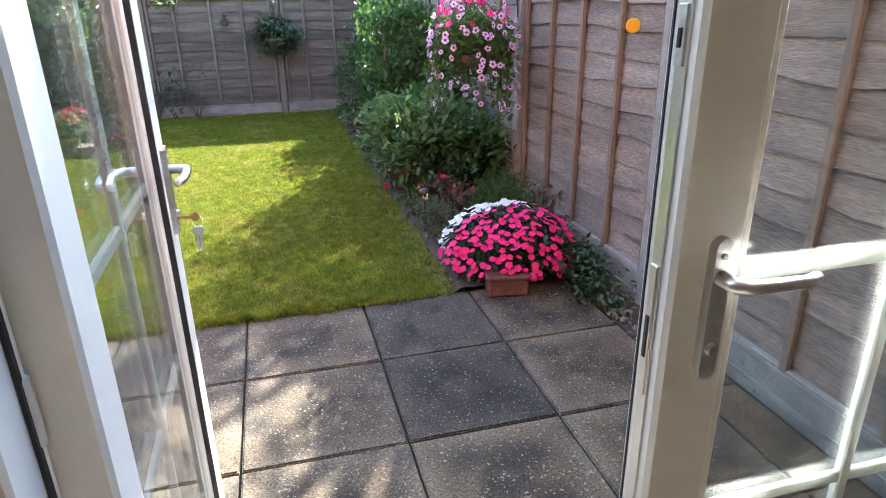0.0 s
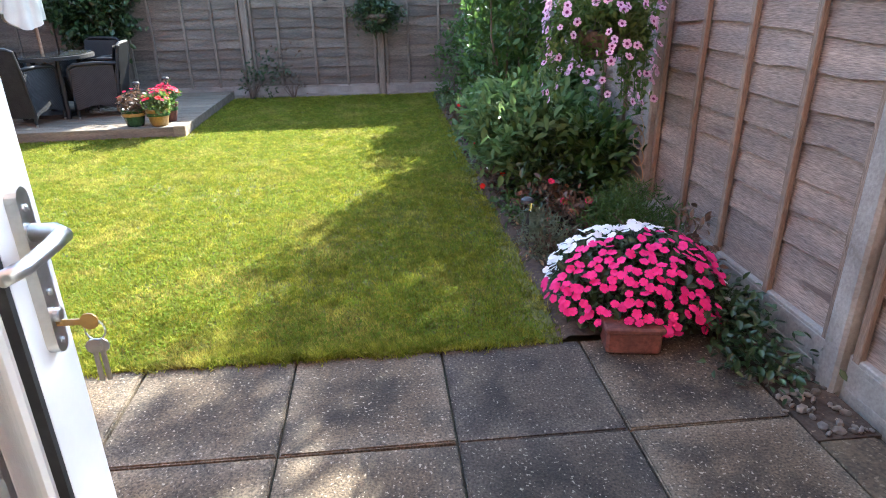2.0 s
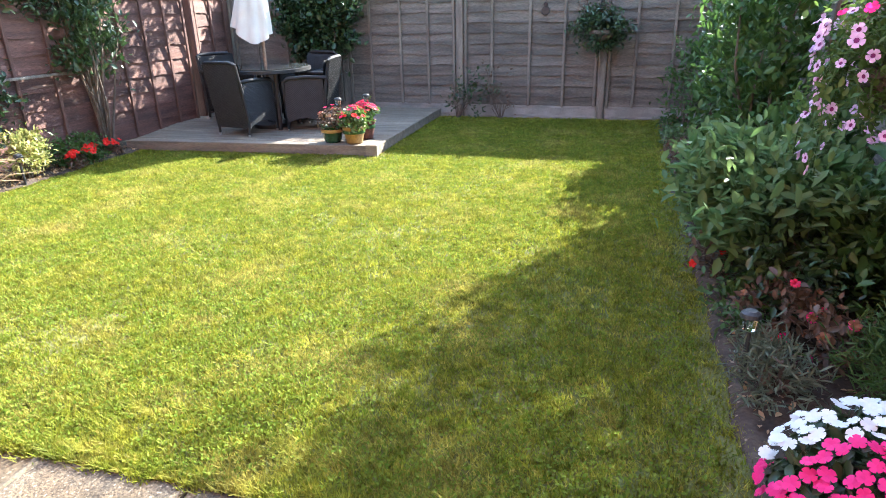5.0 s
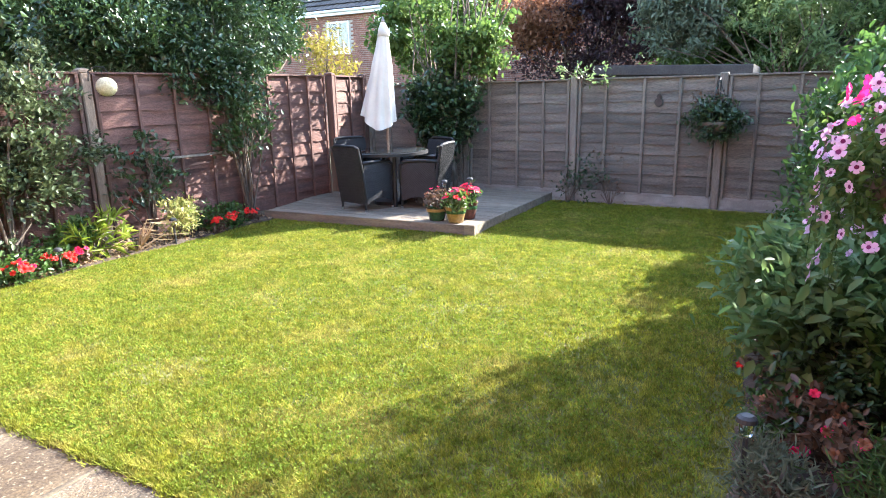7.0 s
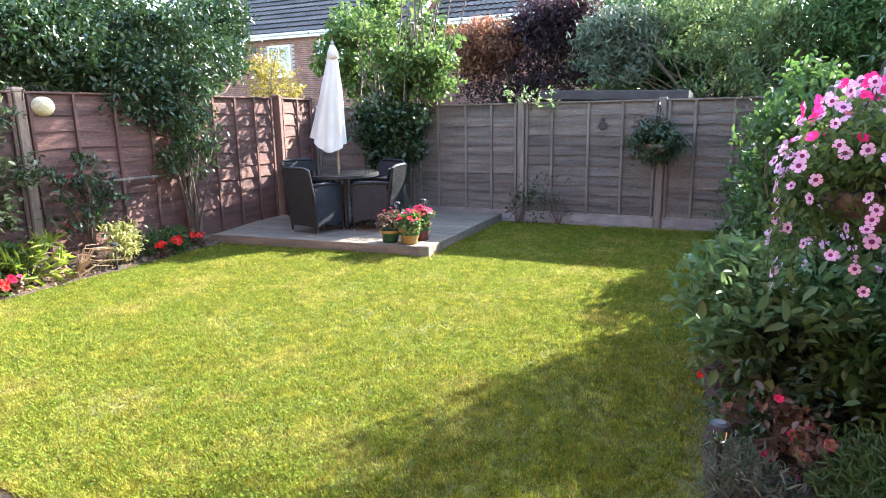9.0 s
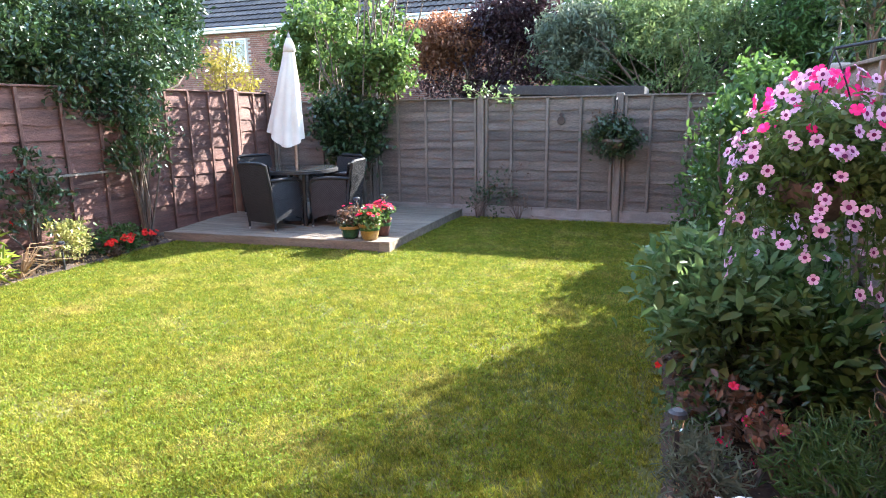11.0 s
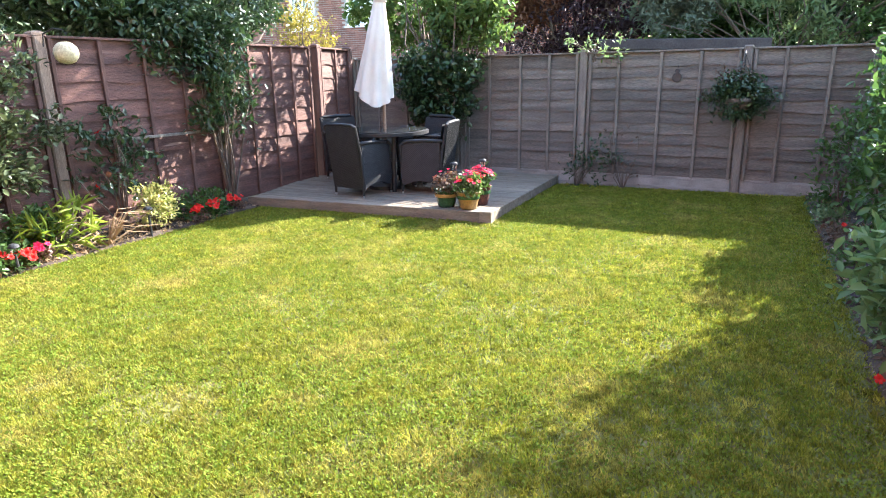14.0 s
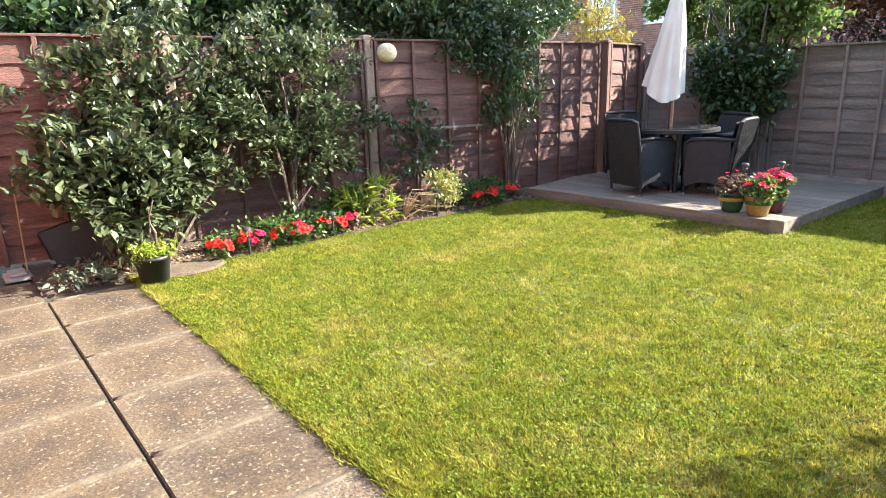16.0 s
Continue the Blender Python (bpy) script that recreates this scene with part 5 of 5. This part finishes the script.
tree("leafy_tree", (-5.5, 9.6, 0), 3.9, [((-5.45, 9.5, 2.8), (1.55, 0.5, 1.15))],
     "bright green leafy tree just beyond the fence", (G_LIGHT,), 0.11, 110, 56, 0.11, 115, 0.06, 0.25, 0.5, 0.62)
# lowest crown takes dark leaves: the shade under the tree put into their colour
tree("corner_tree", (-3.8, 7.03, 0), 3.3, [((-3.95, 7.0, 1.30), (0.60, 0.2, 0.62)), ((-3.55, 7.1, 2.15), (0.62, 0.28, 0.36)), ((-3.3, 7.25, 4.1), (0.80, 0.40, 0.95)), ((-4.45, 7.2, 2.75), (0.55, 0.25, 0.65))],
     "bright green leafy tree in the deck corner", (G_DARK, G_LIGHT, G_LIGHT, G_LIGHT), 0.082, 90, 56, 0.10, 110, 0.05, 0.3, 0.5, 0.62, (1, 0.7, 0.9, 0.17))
tree("neighbour_tree", (2.3, 6.3, 0), 4.4, [((2.42, 6.2, 3.3), (0.72, 0.62, 1.35)), ((1.40, 6.5, 1.5), (0.28, 0.4, 0.5))],
     "tall leafy tree leaning over the fence corner, backlit", (G_DARK, G_MID), 0.085, 110, 34, 0.11, 120, 0.06, 0.2, 0.45)
tree("neighbour_tree", (3.5, 5.0, 0), 5.4, [((3.2, 4.9, 4.0), (1.15, 1.15, 0.95)), ((2.3, 4.3, 3.1), (0.5, 0.8, 0.45)), ((1.75, 5.0, 3.9), (0.55, 0.7, 0.3))],
     "tall neighbouring tree beyond the fence, casting dappled shade", (G_MID, G_MID, G_MID), 0.10, 26, 34, 0.075, 130, 0.10, 0.2, 0.5, 0.5, (0.6, 1, 1))
# unseen tree, added on the sun's path to keep the door leaves dim
tree("neighbour_tree", (2.9, 3.7, 0), 5.8, [((2.2, 3.8, 5.0), (0.95, 0.95, 0.6)), ((3.3, 3.0, 4.75), (0.9, 0.9, 0.6))],
     "unseen tree added beyond the fence to shade the french doors", (G_MID, G_MID), 0.10, 90, 40, 0.11, 135, 0.10, 0.15, 0.6, 0.5, (1, 0.12))
tree("overhanging_tree", (-6.5, 4.4, 0), 3.0, [((-6.15, 4.5, 2.40), (0.80, 1.25, 0.85)), ((-5.75, 4.25, 1.80), (0.35, 0.75, 0.42)), ((-6.2, 3.3, 2.35), (0.5, 0.7, 0.45)), ((-6.5, 6.1, 2.75), (0.45, 0.5, 0.75))],
     "dense dark glossy tree overhanging the fence", (G_DARK, G_DARK, G_DARK, G_DARK), 0.07, 170, 70, 0.11, 140, 0.08, 0.3)
tree("large_garden_tree", (-10.2, 5.6, 0), 5, [((-9.9, 5.6, 3.0), (1.7, 1.9, 1.7)), ((-8.2, 2.6, 2.6), (0.9, 1.7, 1.2)), ((-9.8, 8.2, 2.6), (1.4, 1.4, 0.8)), ((-8.6, -0.2, 2.3), (0.9, 1.4, 1.0))],
     "large dark glossy tree in the next garden", (G_DARK, G_DARK, G_MID, G_DARK), 0.12, 170, 56, 0.16, 150, 0.14, 0.45)
tree("yellow_tree", (-8.0, 9.4, 0), 3.2, [((-7.9, 9.3, 2.15), (0.62, 0.6, 0.75))], "yellow-leaved small tree beyond the fence", (G_YELLOW,), 0.07, 60, 30, 0.11, 160, 0.05)
tree("copper_tree", (-3.9, 13.6, 0), 4.2, [((-3.7, 13.4, 2.4), (1.9, 1.0, 1.35)), ((-4.7, 13.0, 3.0), (1.0, 0.7, 0.6)), ((-2.9, 13.2, 3.5), (1.2, 0.8, 0.6))],
     "copper-leaved maple beyond the fence, rusty at the tips", (G_COPPER, G_RUST, G_COPPER), 0.10, 170, 48, 0.15, 170, 0.12)
tree("willowy_tree", (0.6, 12.6, 0), 4.8, [((0.4, 12.4, 3.2), (1.9, 0.9, 1.5)), ((-1.5, 12.2, 2.9), (0.9, 0.7, 0.8)), ((2.8, 12.4, 2.9), (1.6, 0.9, 1.7))],
     "grey-green willowy tree beyond the fence, sun-edged leaves", (G_PALE, G_GREY, G_MID), 0.13, 130, 52, 0.14, 180, 0.07, 0.15, 0.35, 0.3)

tree("tall_background_tree", (2.5, 19.0, 0), 7, [((1.0, 19.0, 4.6), (3.4, 1.4, 3.2)), ((6.5, 17.0, 4.6), (3.6, 1.6, 3.4)), ((-1.6, 18.2, 3.0), (2.0, 1.2, 2.2))],
     "tall dense green trees beyond the gardens", (G_MID, G_DARK, G_MID), 0.20, 120, 40, 0.26, 190, 0.16, 0.2)
tree("tall_background_tree", (-14.5, 10.5, 0), 6, [((-14.2, 10.0, 3.2), (2.2, 2.6, 1.9)), ((-13.6, 5.0, 3.0), (1.8, 2.6, 1.7))],
     "dark tree behind the next garden", (G_DARK, G_MID), 0.18, 150, 60, 0.24, 195, 0.16, 0.2)

tree("dense_background_tree", (2.0, 14.6, 0), 5, [((-0.2, 14.6, 2.5), (2.1, 0.9, 2.1)), ((3.3, 13.6, 2.6), (2.4, 1.0, 2.2)), ((6.6, 11.2, 2.5), (1.9, 1.8, 2.1))],
     "dense dark evergreen trees closing the view beyond the corner", (G_MID, G_DARK, G_DARK), 0.16, 300, 62, 0.22, 200, 0.16, 0.1)

# ---- beyond the fence ----
shed = thing("garden_shed", pose(-1.05, 9.0, 0), "low shed with a dark felted flat roof beyond the fence", "shed")
part("walls", new_box(-0.95, 0.95, -0.7, 0.7, -0.05, 1.66), M_WOOD_B, shed)
part("roof", new_box(-1.08, 1.08, -0.82, 0.8, 1.70, 1.84, pose(0, 0, 0, 0, 1.6), bevel=0.01), M_FELT, shed)


def tiled_roof(root, x0, x1, y0, z0, y1, z1, nx, ny):
    """Rows of rounded pantiles from the eaves at (y0, z0) up to the ridge at (y1, z1)."""
    slope = Vector((0, y1 - y0, z1 - z0))
    nrm = Vector((0, -(z1 - z0), y1 - y0)).normalized()
    per = 5
    vs, fs = [], []
    for r in range(ny):
        base = len(vs)
        for e in (0, 1):
            for i in range(nx * per + 1):
                x = x0 + (x1 - x0) * i / (nx * per)
                lift = 0.035 * abs(math.sin(math.pi * i / per)) ** 0.7 + (0.045 if e == 0 else 0.0)
                p = Vector((x, y0, z0)) + slope * ((r + e * 1.0) / ny) + nrm * lift
                vs.append(tuple(p))
        k = nx * per + 1
        for i in range(nx * per):
            fs.append((base + i, base + i + 1, base + k + i + 1, base + k + i))
    me = bpy.data.meshes.new("roof")
    me.from_pydata(vs, [], fs)
    me.materials.append(M_TILE)
    ob = new("roof", me)
    ob.parent = root
    return tagged(ob, kind="stuff")


def brick_face(root, x0, x1, y, z0, z1, holes):
    """Courses of bricks standing proud of a mortar wall, leaving out window holes."""
    vs, fs = [], []
    bwid, bh, gap = 0.225, 0.075, 0.012
    r = 0
    z = z0
    while z < z1 - 0.02:
        x = x0 - (bwid / 2 if r % 2 else 0)
        while x < x1:
            a, b = max(x, x0), min(x + bwid - gap, x1)
            zt = min(z + bh - gap, z1)
            if b - a > 0.03 and not any(b > h[0] and a < h[1] and zt > h[2] and z < h[3] for h in holes):
                n = len(vs)
                vs += [(a, y, z), (b, y, z), (b, y, zt), (a, y, zt), (a, y - 0.012, z), (b, y - 0.012, z), (b, y - 0.012, zt), (a, y - 0.012, zt)]
                fs += [(n + 4, n + 5, n + 6, n + 7), (n, n + 1, n + 5, n + 4), (n + 2, n + 3, n + 7, n + 6), (n + 1, n + 2, n + 6, n + 5), (n + 3, n, n + 4, n + 7)]
            x += bwid
        z += bh
        r += 1
    me = bpy.data.meshes.new("brickwork")
    me.from_pydata(vs, [], fs)
    me.materials.append(M_BRICK)
    ob = new("brickwork", me)
    ob.parent = root
    return tagged(ob, kind="stuff")


def far_house(x0, x1, y, eaves, ridge_y, ridge_z, windows, z_low, label):
    root = thing("brick_house", pose(0, 0, 0), label, "house")
    xs = sorted({x0, x1, *[w[0] for w in windows], *[w[1] for w in windows]})
    for a, b in zip(xs, xs[1:]):
        cut = [w for w in windows if w[0] <= a and w[1] >= b]
        zs = [(-0.05, eaves)] if not cut else [(-0.05, cut[0][2]), (cut[0][3], eaves)]
        for za, zb in zs:
            part("wall", new_box(a, b, y, y + 0.3, za, zb), M_MORTAR, root)
    part("wall", new_box(x0, x1, y + 6.5, y + 6.8, -0.05, eaves), M_MORTAR, root)
    for xx in (x0, x1 - 0.3):
        bm = bmesh.new()
        v = [bm.verts.new(p) for p in ((xx, y + 0.3, -0.05), (xx, y + 6.5, -0.05), (xx, y + 6.5, eaves), (xx, ridge_y, ridge_z - 0.1), (xx, y + 0.3, eaves))]
        w = [bm.verts.new((q.co.x + 0.3, q.co.y, q.co.z)) for q in v]
        bm.faces.new(v), bm.faces.new(w[::-1])
        for i in range(5):
            bm.faces.new((v[i], w[i], w[(i + 1) % 5], v[(i + 1) % 5]))
        part("gable_wall", bm, M_BRICK, root)
    brick_face(root, x0, x1, y, z_low, eaves, windows)
    n = int((x1 - x0 + 0.4) / 0.24)
    tiled_roof(root, x0 - 0.2, x1 + 0.2, y - 0.28, eaves - 0.02, ridge_y, ridge_z, n, 16)
    part("rear_roof", new_box(x0 - 0.2, x1 + 0.2, 0, math.hypot(y + 7.0 - ridge_y, ridge_z - eaves), -0.05, 0.0, Matrix.Translation((0, ridge_y, ridge_z)) @ Matrix.Rotation(-math.atan2(ridge_z - eaves, y + 7.0 - ridge_y), 4, "X")), M_TILE, root)
    part("fascia", new_box(x0 - 0.2, x1 + 0.2, y - 0.26, y - 0.22, eaves - 0.20, eaves - 0.03), M_UPVC, root)
    part("soffit", new_box(x0 - 0.2, x1 + 0.2, y - 0.22, y - 0.013, eaves - 0.20, eaves - 0.17), M_UPVC, root)
    part("gutter", tube(bmesh.new(), [(x0 - 0.2, y - 0.31, eaves - 0.05), (x1 + 0.2, y - 0.31, eaves - 0.05)], 0.055, 8), M_UPVC, root)
    for xx in (x0 - 0.2, x1 + 0.16):
        L = math.hypot(ridge_y - y + 0.28, ridge_z - eaves)
        part("bargeboard", new_box(xx, xx + 0.04, 0, L, -0.10, 0.08, Matrix.Translation((0, y - 0.28, eaves)) @ Matrix.Rotation(math.atan2(ridge_z - eaves, ridge_y - y + 0.28), 4, "X")), M_UPVC, root)
    for a, b, z0, z1 in windows:
        w = part("window", box(box(box(box(box(bmesh.new(), a, a + 0.07, y + 0.02, y + 0.10, z0, z1), b - 0.07, b, y + 0.02, y + 0.10, z0, z1), a + 0.07, b - 0.07, y + 0.02, y + 0.10, z0, z0 + 0.07),
                                     a + 0.07, b - 0.07, y + 0.02, y + 0.10, z1 - 0.07, z1), (a + b) / 2 - 0.035, (a + b) / 2 + 0.035, y + 0.02, y + 0.10, z0 + 0.07, z1 - 0.07), M_UPVC, root)
        for s in (0, 1):
            xa = a + 0.07 if s == 0 else (a + b) / 2 + 0.035
            part("pane", new_box(xa, xa + (b - a) / 2 - 0.105, y + 0.05, y + 0.062, z0 + 0.07, z1 - 0.07), M_GLASS, w)
        part("sill", new_box(a - 0.05, b + 0.05, y - 0.07, y + 0.10, z0 - 0.05, z0 - 0.002), M_UPVC, w)
        part("room_backing", new_box(a - 0.3, b + 0.3, y + 1.2, y + 1.25, z0 - 0.4, z1 + 0.4), M_PLASTER, root)
    return root


far_house(-24.0, -9.65, 19.6, 4.75, 24.4, 8.4, [(-16.2, -15.1, 3.15, 4.35), (-13.7, -12.5, 3.2, 4.4)], 1.2, "red brick house with a brown tiled roof")
far_house(-9.3, -3.2, 20.8, 4.95, 25.4, 8.6, [(-7.8, -6.2, 3.75, 4.70), (-5.2, -4.2, 3.75, 4.70)], 1.2, "red brick house with white eaves beyond the trees")

# ---- paving, piece by piece ----
patio = tagged(part("pavement", new_box(-6.0, 1.46, WY + 0.02, -0.004, -0.06, -0.022), M_JOINT), "patio bed with soil-filled joints under concrete slabs", "patio", kind="structure")
slab_me = {}
for key, m_ in (("mid", M_SLAB), ("dark", M_SLAB_DARK), ("buff", M_SLAB_BUFF)):
    for v in range(3):
        bm = bmesh.new()
        g = random.Random(v + len(key))
        box(bm, -0.300, 0.300, -0.300, 0.300, -0.042, 0.0)
        top = [e for e in bm.edges if all(q.co.z > -0.001 for q in e.verts)]
        bmesh.ops.bevel(bm, geom=top, offset=0.006, segments=2, affect="EDGES")
        me = bpy.data.meshes.new("slab")
        bm.to_mesh(me)
        bm.free()
        me.materials.append(m_)
        slab_me[key, v] = me
SP = 0.61
g = random.Random(12)
for r in range(4):
    for c in range(-9, 2):
        if r == 0 and c < -8:
            continue
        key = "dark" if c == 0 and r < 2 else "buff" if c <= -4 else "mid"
        if c <= -6 and g.random() < 0.25:
            key = "mid"
        if c == 0 and r == 2:
            key = "mid"
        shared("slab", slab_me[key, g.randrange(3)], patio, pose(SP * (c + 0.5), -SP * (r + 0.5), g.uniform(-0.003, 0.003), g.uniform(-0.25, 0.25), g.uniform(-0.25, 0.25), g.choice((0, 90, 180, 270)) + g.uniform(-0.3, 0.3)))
for y0, y1 in ((-1.21, -0.74), (-1.82, -1.22), (-2.37, -1.83)):
    part("slab", new_box(1.228, 1.43, y0, y1, -0.042, -0.004, bevel=0.005), M_SLAB_BUFF, patio)
for c in range(-9, -2):
    for r in range(2):
        bm = bmesh.new()
        rings = []
        for k in range(13):
            y = -SP * r - 0.022 - (SP - 0.044) * k / 12
            wa, wb = (0.010 + 0.020 * g.random() ** 1.5 for s in range(2))
            x = SP * c
            rings.append([bm.verts.new(p) for p in ((x - wa, y, -0.02), (x - wa * 0.8, y, 0.0055), (x, y, 0.0065), (x + wb * 0.8, y, 0.0055), (x + wb, y, -0.02))])
        for p, q in zip(rings, rings[1:]):
            for k in range(4):
                bm.faces.new((p[k], q[k], q[k + 1], p[k + 1]))
        bm.faces.new(rings[0])
        bm.faces.new(rings[-1][::-1])
        part("joint_pointing", bm, M_POINTING, patio, "crumbly sandy pointing between slabs", smooth=True)
bm = bmesh.new()
for k in range(46):
    x, y, r = g.uniform(1.2, 1.44), g.uniform(-0.72, -0.30), g.uniform(0.008, 0.024)
    bmesh.ops.create_icosphere(bm, subdivisions=1, radius=r, matrix=pose(x, y, 0.0 + r * 0.2, g.uniform(0, 90), 0, g.uniform(0, 360)) @ Matrix.Diagonal((1.3, 0.9, 0.55, 1)))
tagged(part("loose_stones", bm, M_STONE), "small loose stones at the post foot", "stones", kind="stuff")
tagged(part("corner_soil", new_box(1.225, 1.46, -0.735, 0.03, -0.05, -0.006), M_SOIL), "bare soil at the foot of the post", "soil", kind="structure")


def litter(name, x0, x1, y0, y1, n, z, label):
    """Loose bark chips and dead leaves on the soil."""
    r = np.random.default_rng(77 + n)
    pts = np.stack([r.uniform(x0, x1, n), r.uniform(y0, y1, n), z + r.uniform(0, 0.012, n)], 1)
    me = leaf_mesh(name, pts, 0.03, 0.5, 0.85, None, 0.3, 0.6)
    me.materials.append(G_STRAW)
    return tagged(new(name, me), label, "leaf litter", kind="stuff")


litter("leaf_litter", -5.65, -5.08, -0.5, 4.5, 2600, 0.03, "dry bark chips and leaf litter on the sunny bed")
litter("leaf_litter", 0.56, 1.42, 0.2, 6.9, 700, 0.035, "scattered dead leaves on the shaded border soil")
